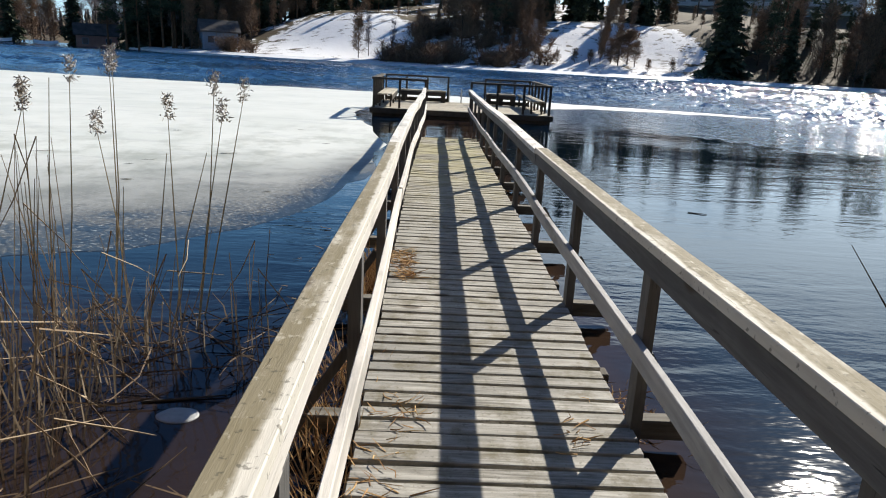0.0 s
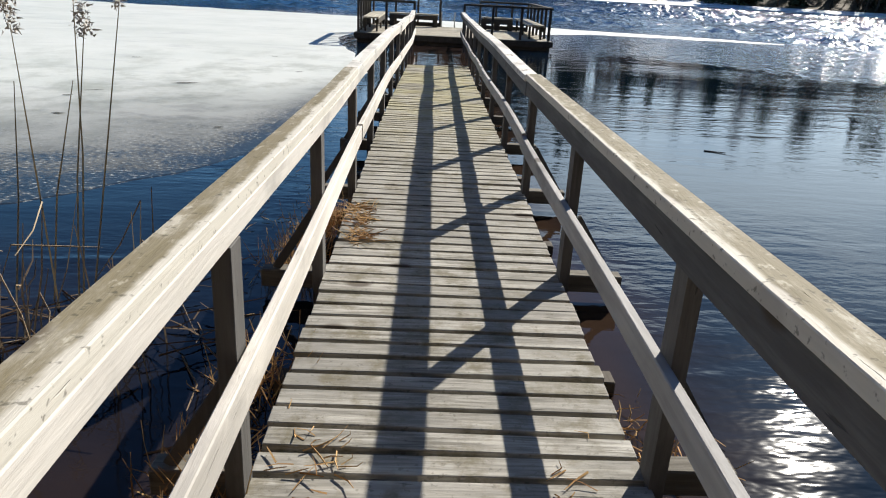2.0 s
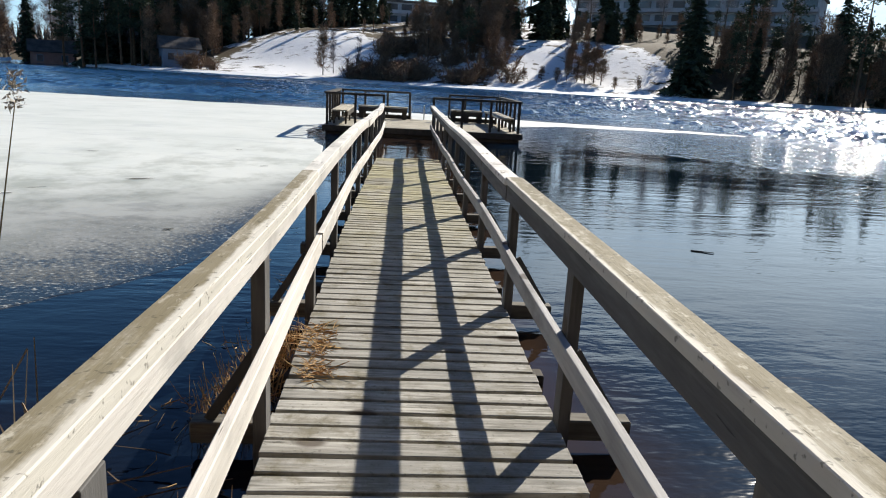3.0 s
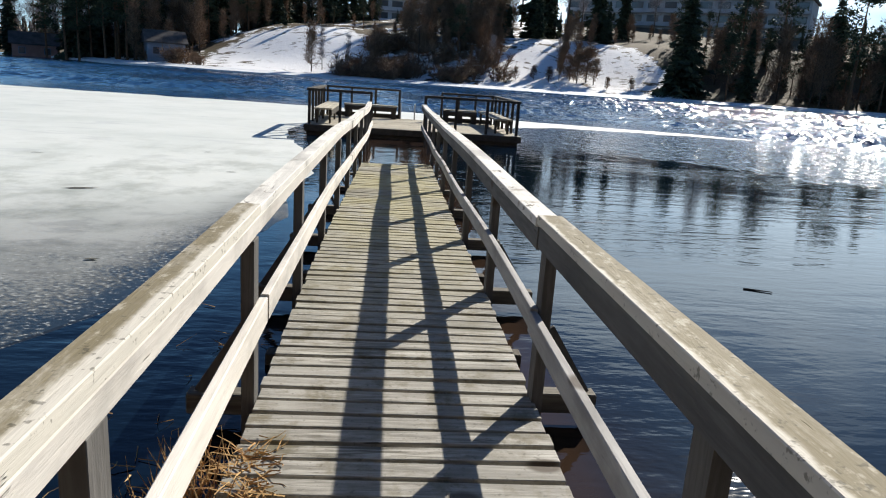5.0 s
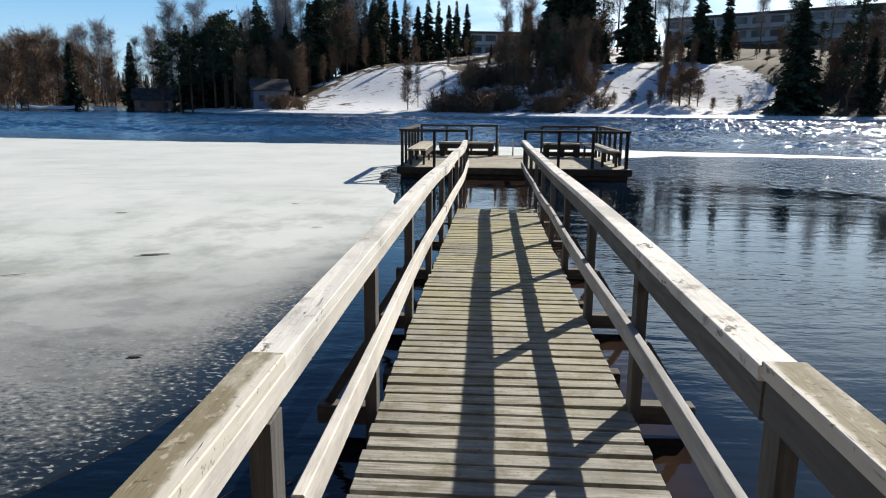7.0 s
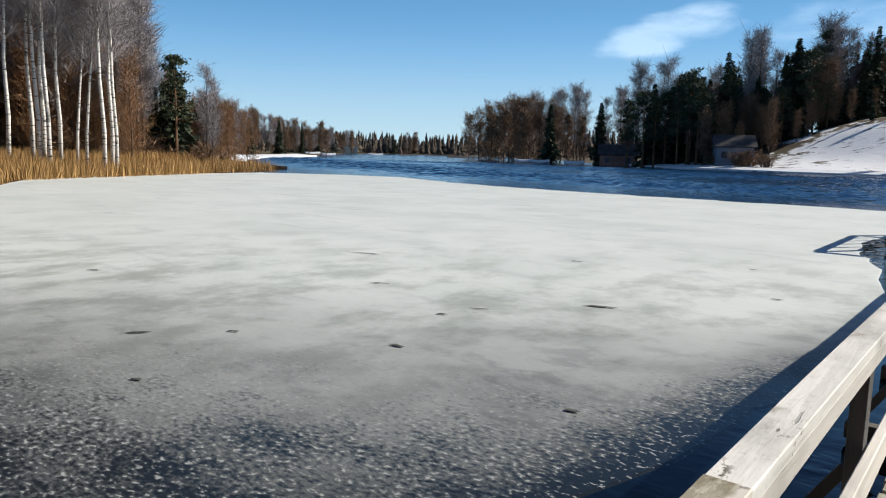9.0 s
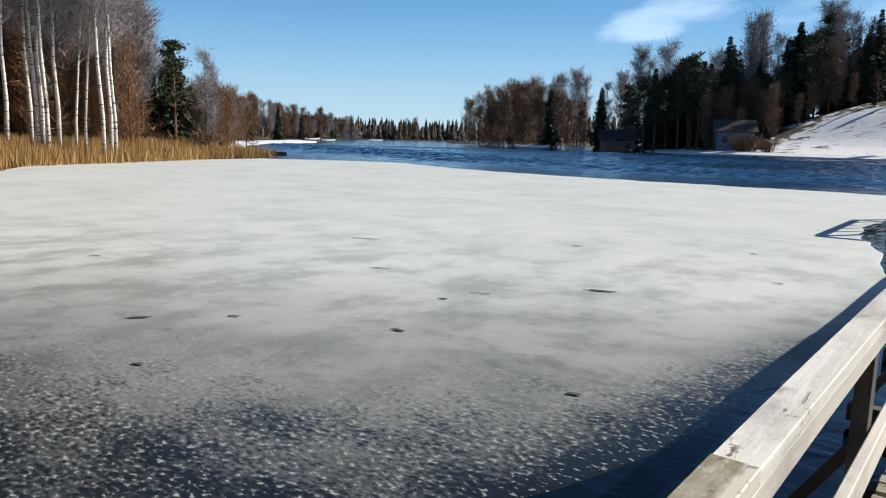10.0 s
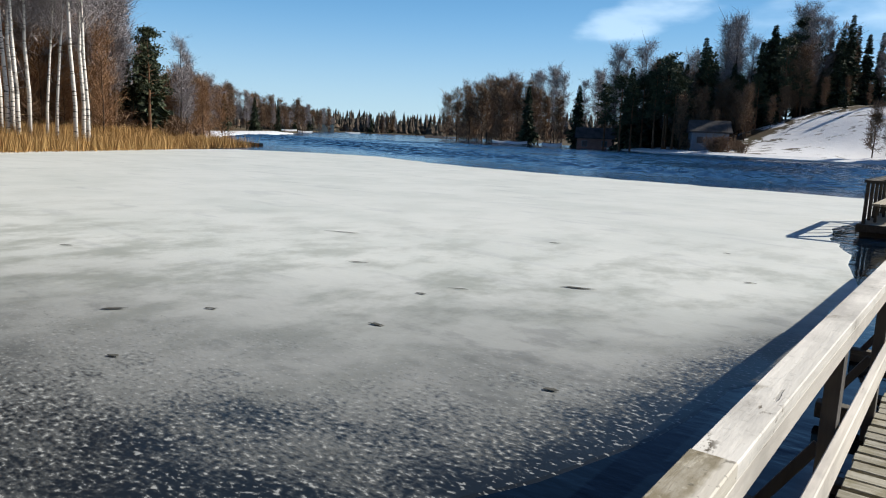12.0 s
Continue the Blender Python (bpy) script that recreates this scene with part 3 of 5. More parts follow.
# ---------------------------------------------------------------- the jetty
def deck_z(y):
    """The deck lies level, then sinks below the water before the platform."""
    return -0.165 * smooth(7.5, 16.6, y) - 0.05 * smooth(15.5, 18, y) + 0.025 * smooth(18, 20.2, y)


def deck_x(y):
    return 0.10 * smooth(8, 20, y)


DECK_START, DECK_END, PITCH = -0.9, 20.15, 0.1185
HALF = 0.572
rng = random.Random(4)

deck = thing("jetty_deck", (0, 0, 0), label="grey weathered plank deck of the jetty over the lake", category="jetty", kind="structure")


def build_stringer(x):
    bm = bmesh.new()
    ys = [DECK_START + 0.02 + i * (DECK_END - DECK_START - 0.04) / 40 for i in range(41)]
    sweep(bm, [(-0.025, -0.15), (0.025, -0.15), (0.025, -0.044), (-0.025, -0.044)], [(x + deck_x(y), y, deck_z(y)) for y in ys])
    part("stringer", bm, M_STRINGER, deck, "dark bearer under the planks")


for x in (-0.44, 0.0, 0.44):
    build_stringer(x)


def rail_rise(y):
    """The handrails climb a little towards the shore, and sink less than the deck."""
    return 0.085 * (1 - smooth(0.8, 6.6, y))


def rail_run(profile, y0, y1, side, wob, climb=1.0):
    """Stations of a rail along the jetty."""
    n = max(2, int((y1 - y0) / 0.3))
    st = []
    for i in range(n + 1):
        y = y0 + (y1 - y0) * i / n
        st.append((deck_x(y) + 0.006 * math.sin(y * 1.3 + wob), y, (0.72 if climb else 1.0) * deck_z(y) + 0.006 * math.sin(y * 0.9 + wob * 2) + climb * rail_rise(y)))
    bm = bmesh.new()
    sweep(bm, [(side * px, pz) for px, pz in profile], st)
    return bm


def oblong(x0, x1, z0, z1, c=0.006):
    return [(x0 + c, z0), (x1 - c, z0), (x1, z0 + c), (x1, z1 - c), (x1 - c, z1), (x0 + c, z1), (x0, z1 - c), (x0, z0 + c)]


JOINTS = (-0.9, 1.72, 6.52, 12.9, 20.15)


# across the jetty and upwards: cap board, side board, middle rail; posts across, and along from the first
RAIL_PARTS = {-1: ((0.600, 0.694, 0.770, 0.812), (0.602, 0.628, 0.702, 0.7695), (0.565, 0.601, 0.318, 0.432), (0.603, 0.656), (0.20, 1.56)),
              1: ((0.535, 0.640, 0.786, 0.826), (0.548, 0.576, 0.686, 0.7855), (0.545, 0.581, 0.322, 0.416), (0.583, 0.632), (0.24, 1.575))}


def build_railing(side):
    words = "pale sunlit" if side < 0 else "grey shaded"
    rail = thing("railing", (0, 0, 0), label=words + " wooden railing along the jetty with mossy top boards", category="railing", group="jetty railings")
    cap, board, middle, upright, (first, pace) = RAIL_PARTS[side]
    # the right-hand boards carry their shade in a darker copy of the wood
    wood = M_SIDE if side < 0 else M_SIDE_SHADED
    for i, (a, b) in enumerate(zip(JOINTS, JOINTS[1:])):
        lift = (0.0, 0.003, 0.0, 0.002)[i]
        new_wood = i >= 2
        part("cap_board", rail_run(oblong(cap[0], cap[1], cap[2] + lift, cap[3] + lift, 0.003), a + 0.002, b - 0.002, side, i), M_CAP_NEW if new_wood else M_CAP, rail,
             "newer pale top board" if new_wood else "old top board with moss and lichen")
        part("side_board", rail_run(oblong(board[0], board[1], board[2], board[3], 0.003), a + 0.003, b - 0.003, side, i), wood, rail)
        part("middle_rail", rail_run(oblong(middle[0], middle[1], middle[2], middle[3], 0.004), a + 0.003, b - 0.003, side, i + 2, 0.0), M_SIDE if side < 0 else M_MID_SHADED, rail)
    for i in range(13):
        y = first + pace * i
        if y > DECK_END - 0.1:
            continue
        x, z = deck_x(y), deck_z(y)
        bm = bmesh.new()
        m = Matrix.Translation((x, y, z)) @ Matrix.Rotation(rng.uniform(-0.014, 0.014), 4, "X")
        # the upper end is notched where the side board lies flush with it
        rise = rail_rise(y) - 0.28 * deck_z(y)
        inner, out, notch = side * upright[0], side * upright[1], side * max(upright[0] + 0.001, board[1] + 0.002)
        prof = [(inner, -0.16), (out, -0.16), (out, cap[2] - 0.006 + rise), (notch, cap[2] - 0.006 + rise), (notch, board[2] - 0.006 + rise), (inner, board[2] - 0.006 + rise)]
        front = [bm.verts.new((px, -0.049, pz)) for px, pz in prof]
        rear = [bm.verts.new((px, 0.049, pz)) for px, pz in prof]
        bm.faces.new(front)
        bm.faces.new(rear[::-1])
        for q in range(6):
            bm.faces.new((front[q], front[(q + 1) % 6], rear[(q + 1) % 6], rear[q]))
        bmesh.ops.recalc_face_normals(bm, faces=bm.faces)
        bmesh.ops.bevel(bm, geom=list(bm.edges), offset=0.0004 if side > 0 else 0.002, segments=1, affect="EDGES", profile=0.5)
        bmesh.ops.transform(bm, matrix=m, verts=list(bm.verts))
        part("post", bm, M_POST_SHADED, rail)
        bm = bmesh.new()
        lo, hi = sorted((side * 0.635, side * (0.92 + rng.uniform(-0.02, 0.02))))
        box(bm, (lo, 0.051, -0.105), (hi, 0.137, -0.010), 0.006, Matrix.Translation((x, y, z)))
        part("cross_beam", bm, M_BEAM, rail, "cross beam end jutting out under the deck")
        bm = bmesh.new()
        a, b = Vector((side * 0.86, 0.085, -0.01)), Vector((side * 0.665, 0.085, 0.30))
        d = b - a
        m = Matrix.Translation((x, y, z)) @ Matrix.Translation((a + b) / 2) @ d.to_track_quat("Z", "Y").to_matrix().to_4x4()
        box(bm, (-0.012, -0.022, -d.length / 2), (0.012, 0.022, d.length / 2), 0.003, m)
        part("brace", bm, M_POST_SHADED, rail)
        if y + 0.77 < DECK_END:
            bm = bmesh.new()
            y2 = y + 0.77
            lo, hi = sorted((side * 0.2, side * 0.69))
            box(bm, (lo, -0.05, -0.20), (hi, 0.05, -0.10), 0.006, Matrix.Translation((deck_x(y2), y2, deck_z(y2))))
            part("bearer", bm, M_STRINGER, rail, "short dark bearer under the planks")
    return rail


build_railing(-1)
build_railing(1)


# ---------------------------------------------------------------- the platform
PX0, PX1, PY0, PY1, PZ = -2.02, 3.0, 20.25, 24.2, 0.075
platform = thing("platform", (0, 0, 0), label="floating wooden bathing platform with railings and benches at the jetty's end", category="platform")


def plank_row(bm, x0, x1, y0, y1, z0, z1, pitch):
    n = int((y1 - y0) / pitch)
    for i in range(n):
        y = y0 + i * (y1 - y0) / n
        box(bm, (x0, y, z0), (x1, y + (y1 - y0) / n - 0.012, z1), 0)


bm = bmesh.new()
box(bm, (PX0 + 0.05, PY0 + 0.03, WATER - 0.25), (PX1 - 0.05, PY1 - 0.05, PZ - 0.034), 0.01)
part("float", bm, M_STRINGER, platform, "dark wet float under the deck")
bm = bmesh.new()
box(bm, (PX0 - 0.02, PY0 - 0.045, PZ - 0.15), (PX1 + 0.02, PY0 - 0.003, PZ - 0.004), 0.006)
part("fascia", bm, M_STRINGER, platform)
for i in range(33):
    y = PY0 + i * 0.1195
    bm = bmesh.new()
    box(bm, (PX0, y, PZ - 0.03), (PX1, y + 0.106, PZ), 0.004)
    part("plank", bm, M_PLAT_DECK, platform)

RAIL_TOP = 0.885


def platform_rail(a, b, posts):
    """A top bar from a to b on posts."""
    a, b = Vector(a), Vector(b)
    d = (b - a).normalized()
    nrm = Vector((-d.y, d.x, 0))
    bm = bmesh.new()
    m = Matrix.Translation((a + b) / 2) @ Matrix.Rotation(math.atan2(d.y, d.x), 4, "Z")
    h = (b - a).length / 2
    box(bm, (-h, -0.07, RAIL_TOP - 0.055), (h, 0.07, RAIL_TOP), 0.006, m)
    part("top_bar", bm, M_PLAT_BACKLIT, platform)
    for i in range(posts):
        p = a.lerp(b, (i + 0.04) / (posts - 0.92)) if posts > 1 else a
        bm = bmesh.new()
        box(bm, (p.x - 0.03, p.y - 0.03, PZ + 0.001), (p.x + 0.03, p.y + 0.03, RAIL_TOP - 0.056), 0.004)
        part("post", bm, M_PLAT_BACKLIT, platform)


platform_rail((PX0 + 0.06, PY0 + 0.08, 0), (-0.50, PY0 + 0.08, 0), 3)
platform_rail((0.70, PY0 + 0.08, 0), (PX1 - 0.06, PY0 + 0.08, 0), 4)
platform_rail((PX0 + 0.08, PY0 + 0.15, 0), (PX0 + 0.08, PY1 - 0.10, 0), 6)
platform_rail((PX1 - 0.08, PY0 + 0.15, 0), (PX1 - 0.08, PY1 - 0.10, 0), 6)
platform_rail((PX0 + 0.15, PY1 - 0.08, 0), (0.20, PY1 - 0.08, 0), 4)
platform_rail((1.36, PY1 - 0.08, 0), (PX1 - 0.15, PY1 - 0.08, 0), 4)

# toe boards along the lakeward edge
for x0, x1 in ((PX0 + 0.16, 0.20), (1.36, PX1 - 0.16)):
    bm = bmesh.new()
    box(bm, (x0, PY1 - 0.045, PZ + 0.001), (x1, PY1 - 0.012, PZ + 0.11), 0.004)
    part("toe_board", bm, M_PLAT_BACKLIT, platform)


def build_bench(x0, y0, x1, y1, along_x, words):
    bench = thing("bench", ((x0 + x1) / 2, (y0 + y1) / 2, PZ), label=words, category="bench", group="platform benches")
    w, d = (x1 - x0) / 2, (y1 - y0) / 2
    for i in range(3):
        bm = bmesh.new()
        if along_x:
            s = 2 * d / 3
            box(bm, (-w, -d + i * s + 0.006, 0.325), (w, -d + (i + 1) * s - 0.006, 0.365), 0.004)
        else:
            s = 2 * w / 3
            box(bm, (-w + i * s + 0.006, -d, 0.325), (-w + (i + 1) * s - 0.006, d, 0.365), 0.004)
        part("slat", bm, M_PLAT_DECK, bench)
    for e in (-0.86, 0.0, 0.86):
        for k in (-1, 1):
            bm = bmesh.new()
            cx, cy = (e * w, k * (d - 0.06)) if along_x else (k * (w - 0.06), e * d)
            wx, wy = (0.07, 0.022) if along_x else (0.022, 0.07)
            box(bm, (cx - wx, cy - wy, 0.001), (cx + wx, cy + wy, 0.324), 0.004)
            part("leg", bm, M_PLAT_BACKLIT, bench)
    bm = bmesh.new()
    if along_x:
        box(bm, (-w + 0.02, -d + 0.002, 0.20), (w - 0.02, -d + 0.028, 0.321), 0.003)
    else:
        box(bm, (w - 0.028, -d + 0.02, 0.20), (w - 0.002, d - 0.02, 0.321), 0.003)
    part("apron", bm, M_PLAT_BACKLIT, bench)


build_bench(PX0 + 0.16, PY0 + 0.35, PX0 + 0.58, PY1 - 0.20, False, "grey plank bench along the platform railing in the sun")
build_bench(PX0 + 0.66, PY1 - 0.60, 0.12, PY1 - 0.18, True, "grey plank bench along the platform's lakeward railing")
build_bench(1.42, PY1 - 0.60, PX1 - 0.66, PY1 - 0.18, True, "grey plank bench along the platform's lakeward railing")
build_bench(PX1 - 0.58, PY0 + 0.35, PX1 - 0.16, PY1 - 0.20, False, "shaded plank bench with slats along the platform railing")

ladder = thing("bathing_ladder", (0.42, PY1, PZ), label="short steel bathing ladder at the platform's edge", category="ladder")
for x in (-0.2, 0.2):
    bm = bmesh.new()
    bar(bm, (x, -0.15, 0.0), (x, -0.15, 0.42), 0.018, 0.018)
    bar(bm, (x, -0.15, 0.42), (x, 0.06, 0.42), 0.018, 0.018)
    bar(bm, (x, 0.06, 0.42), (x, 0.06, -0.9), 0.018, 0.018)
    part("stile", bm, M_STEEL, ladder)
for z in (-0.15, -0.42, -0.7):
    bm = bmesh.new()
    bar(bm, (-0.2, 0.06, z), (0.2, 0.06, z), 0.014, 0.014)
    part("rung", bm, M_STEEL, ladder)

# ---------------------------------------------------------------- trees
M_BARK = plain("dark_bark", (0.035, 0.028, 0.022), (0.10, 0.08, 0.06), 5.0, 0.9, 0.1)
M_PINE_BARK = plain("pine_bark", (0.10, 0.055, 0.03), (0.22, 0.12, 0.065), 4.0, 0.9, 0.1)
M_NEEDLE = plain("spruce_needles", (0.020, 0.029, 0.016), (0.070, 0.086, 0.046), 1.2, 0.8, 0.6)
M_PINE = plain("pine_needles", (0.024, 0.036, 0.019), (0.075, 0.090, 0.044), 1.2, 0.8, 0.6)
M_TWIG = plain("birch_twigs", (0.19, 0.17, 0.17), (0.36, 0.33, 0.335), 0.8, 0.9, 0.6)
# Warmer and lighter than the alder twigs: side sunlight put into the colour.
M_TWIG_SUNLIT = plain("sunlit_thicket_twigs", (0.15, 0.082, 0.042), (0.34, 0.19, 0.095), 0.8, 0.9, 0.6)
M_ALDER = plain("alder_twigs", (0.12, 0.075, 0.048), (0.28, 0.18, 0.11), 0.8, 0.9, 0.6)


def birch_bark():
    k = Mat("birch_bark", 0.7, 0.3)
    co = k.coords((1, 1, 5.0))
    mark = k.span(k.noise(2.6, 4, 0.6, co), 0.55, 0.62)
    scar = k.span(k.noise(0.9, 3, 0.5), 0.62, 0.68)
    col = k.mix(k.math("MAXIMUM", mark, k.math("MULTIPLY", scar, 0.7)), (0.66, 0.63, 0.58), (0.05, 0.045, 0.04))
    return k.done(col)


M_BIRCH = birch_bark()


def leaf(bm, p, d, width, rnd):
    """One small flat blade from p along d."""
    side = d.cross(Vector((rnd.uniform(-1, 1), rnd.uniform(-1, 1), rnd.uniform(-1, 1)))).normalized() * width
    bm.faces.new((bm.verts.new(p - side), bm.verts.new(p + side), bm.verts.new(p + d)))


def spruce_meshes(seed, h, spread):
    rnd = random.Random(seed)
    trunk = bmesh.new()
    bar(trunk, (0, 0, -0.3), (0, 0, h * 0.97), h * 0.013 + 0.04, 0.015, 7)
    crown = bmesh.new()
    z, turn = h * 0.06, 0.0
    while z < h * 0.985:
        f = 1 - z / h
        reach = spread * (f ** 0.85) * rnd.uniform(0.6, 1.2) + 0.08
        n = max(4, int(5 + 7 * f))
        for i in range(n):
            if rnd.random() < 0.2:
                continue
            a = turn + 6.2832 * i / n + rnd.uniform(-0.3, 0.3)
            r = reach * rnd.uniform(0.6, 1.15)
            out = Vector((math.cos(a), math.sin(a), 0))
            droop = -0.22 - 0.25 * f + rnd.uniform(-0.1, 0.12)
            for s in (0.15, 0.34, 0.52, 0.7, 0.86):
                p = Vector((0, 0, z)) + out * r * s + Vector((0, 0, droop * r * s))
                size = (0.28 + 0.46 * r * (1 - 0.5 * s)) * rnd.uniform(0.7, 1.2)
                for side in (-1, 1):
                    d = (out * 0.75 + Vector((-out.y, out.x, 0)) * side * rnd.uniform(0.4, 1.0) + Vector((0, 0, rnd.uniform(-0.75, 0.05)))).normalized() * size
                    leaf(crown, p, d, size * 0.40, rnd)
        turn += 1.3
        z += h * (0.019 + 0.018 * f)
    for i in range(6):
        leaf(crown, Vector((0, 0, h * 0.95)), Vector((rnd.uniform(-0.2, 0.2), rnd.uniform(-0.2, 0.2), h * 0.05)), 0.05, rnd)
    return mesh_of("trunk", trunk, M_BARK), mesh_of("crown", crown, M_NEEDLE)


def pine_meshes(seed, h, spread):
    rnd = random.Random(seed)
    trunk, crown = bmesh.new(), bmesh.new()
    bend = rnd.uniform(-0.3, 0.3)
    bar(trunk, (0, 0, -0.3), (bend, 0, h * 0.55), h * 0.014 + 0.03, h * 0.009, 7)
    bar(trunk, (bend, 0, h * 0.55), (bend * 0.6, 0.1, h * 0.97), h * 0.009, 0.02, 6)
    for i in range(34):
        f = rnd.random() ** 0.8
        z = h * (0.38 + 0.60 * f)
        a = rnd.uniform(0, 6.2832)
        r = spread * (1.05 - 0.75 * f) * rnd.uniform(0.35, 1.0)
        mid = Vector((bend + math.cos(a) * r, math.sin(a) * r, z + r * 0.15))
        bar(trunk, (bend, 0, z - 0.25), mid, 0.035, 0.012, 4)
        for j in range(52):
            p = mid + Vector((rnd.gauss(0, 0.36), rnd.gauss(0, 0.36), rnd.gauss(0, 0.17))) * (0.5 + spread * 0.28)
            d = Vector((rnd.gauss(0, 1), rnd.gauss(0, 1), rnd.gauss(0.4, 0.7))).normalized() * rnd.uniform(0.22, 0.5)
            leaf(crown, p, d, 0.11, rnd)
    return mesh_of("trunk", trunk, M_PINE_BARK), mesh_of("crown", crown, M_PINE)


def bare_meshes(seed, h, spread, bark, twig, low, twigs, lean=0.0, thick=0.011, fat=0.03):
    """A leafless tree: a bent trunk, limbs and a haze of twigs."""
    rnd = random.Random(seed)
    trunk, crown = bmesh.new(), bmesh.new()
    pts = [Vector((lean * h * (i / 6) ** 1.3 + rnd.uniform(-0.08, 0.08), rnd.uniform(-0.08, 0.08), h * i / 6 - 0.3)) for i in range(7)]
    limb(trunk, pts, [max(0.012, h * thick * (1 - i / 6) + 0.01) for i in range(7)])
    for i in range(62):
        f = low + (0.97 - low) * rnd.random() ** 0.9
        s = f * 6
        base = pts[int(s)].lerp(pts[min(6, int(s) + 1)], s - int(s))
        a = rnd.uniform(0, 6.2832)
        length = spread * (1.15 - 0.75 * (f - low) / (1 - low)) * rnd.uniform(0.55, 1.1)
        tip = base + Vector((math.cos(a) * length * 0.8, math.sin(a) * length * 0.8, length * rnd.uniform(0.55, 1.15)))
        bar(crown, base, tip, 0.010 + 0.016 * (1 - f) + 0.012, 0.008, 4)
        for j in range(twigs):
            t = rnd.uniform(0.2, 1.0)
            p = base.lerp(tip, t) + Vector((rnd.gauss(0, 0.26), rnd.gauss(0, 0.26), rnd.gauss(0, 0.3)))
            d = (tip - base).normalized() * 0.6 + Vector((rnd.gauss(0, 0.6), rnd.gauss(0, 0.6), rnd.gauss(0.15, 0.5)))
            leaf(crown, p, d * rnd.uniform(0.35, 1.05), rnd.uniform(0.4, 1.0) * fat, rnd)
    return mesh_of("trunk", trunk, bark), mesh_of("crown", crown, twig)


def shrub_mesh(seed, h):
    rnd = random.Random(seed)
    bm = bmesh.new()
    for i in range(16):
        a, r = rnd.uniform(0, 6.2832), rnd.uniform(0, 0.35) * h
        base = Vector((math.cos(a) * r, math.sin(a) * r, -0.2))
        tip = base * 1.9 + Vector((rnd.uniform(-0.3, 0.3), rnd.uniform(-0.3, 0.3), h * rnd.uniform(0.6, 1.0)))
        bar(bm, base, tip, 0.025, 0.008, 4)
        for j in range(42):
            p = base.lerp(tip, rnd.uniform(0.1, 1))
            d = Vector((rnd.gauss(0, 0.6), rnd.gauss(0, 0.6), rnd.gauss(0.5, 0.5))) * h * 0.3
            leaf(bm, p, d, 0.022, rnd)
    return mesh_of("bush", bm, M_ALDER)


KINDS = {
    "spruce": [spruce_meshes(1, 14, 2.6), spruce_meshes(2, 14, 2.0), spruce_meshes(3, 14, 3.1)],
    "pine": [pine_meshes(4, 13, 2.6), pine_meshes(5, 13, 2.1), pine_meshes(6, 13, 3.0)],
    "birch": [bare_meshes(7, 15, 2.4, M_BARK, M_TWIG, 0.22, 44, 0.0, 0.011, 0.032), bare_meshes(8, 15, 1.9, M_BARK, M_TWIG, 0.22, 44, 0.0, 0.011, 0.032), bare_meshes(9, 15, 2.8, M_BARK, M_TWIG, 0.25, 44, 0.0, 0.011, 0.032)],
    "alder": [bare_meshes(10, 11, 2.2, M_BARK, M_ALDER, 0.10, 46, 0.0, 0.011, 0.046), bare_meshes(11, 11, 1.8, M_BARK, M_ALDER, 0.08, 46, 0.0, 0.011, 0.046), bare_meshes(12, 11, 2.5, M_BARK, M_ALDER, 0.12, 46, 0.0, 0.011, 0.046)],
    "white": [bare_meshes(13, 16, 1.7, M_BIRCH, M_TWIG, 0.40, 46, 0.0, 0.007, 0.013), bare_meshes(14, 16, 1.5, M_BIRCH, M_TWIG, 0.38, 46, 0.02, 0.007, 0.013),
              bare_meshes(15, 16, 1.7, M_BIRCH, M_TWIG, 0.42, 46, 0.09, 0.007, 0.013)],
}
KINDS["willow"] = [bare_meshes(21 + i, 10, w, M_BARK, M_TWIG_SUNLIT, 0.03, 62, 0.0, 0.008, 0.019) for i, w in enumerate((2.4, 2.0, 2.8))]
FULL = {"spruce": 14, "pine": 13, "birch": 15, "alder": 11, "white": 16, "willow": 10}
TREE_WORDS = {
    "spruce": ("spruce_tree", "dark green spruce with drooping boughs on the lake shore"),
    "pine": ("pine_tree", "dark green pine with a ragged crown above the shore"),
    "birch": ("birch_tree", "leafless grey-brown birch standing above the shore"),
    "alder": ("alder_tree", "leafless reddish-brown alder crowded on the shore"),
    # the near wood's alders under another name, to carry the sunlit twig colour
    "willow": ("willow_tree", "leafless brown thicket behind the reed bed, its sunlit rust tone in the colour"),
    "white": ("white_birch", "tall white-barked leafless birch behind the reed bed"),
}
tree_rng = random.Random(31)


def tree(kind, x, y, h, which=None, spin=None, sink=0.0, slim=1.0):
    name, words = TREE_WORDS[kind]
    meshes = KINDS[kind][tree_rng.randrange(3) if which is None else which]
    spin = tree_rng.uniform(0, 360) if spin is None else spin
    root = thing(name, (x, y, ground_z(x, y) - sink), label=words, category="tree", group=name.replace("_", " ") + "s on the shores")
    root.rotation_euler.z = radians(spin)
    s = h / FULL[kind]
    root.scale = (s * slim, s * slim, s)
    for key, me in zip(("trunk", "crown"), meshes):
        ob = new(key, me)
        ob.parent = root
    return root


def at_bearing(az, dist):
    """A place by its bearing from the jetty in degrees east of its axis."""
    a = radians(az)
    return -0.2 + dist * math.sin(a), 5.0 + dist * math.cos(a)


def tree_to(kind, az, dist, el, which=None, slim=1.0):
    """A tree whose top stands at that angle above the eye."""
    x, y = at_bearing(az, dist)
    h = 1.45 + dist * math.tan(radians(el)) - ground_z(x, y)
    return tree(kind, x, y, max(2.5, h), which, slim=slim)


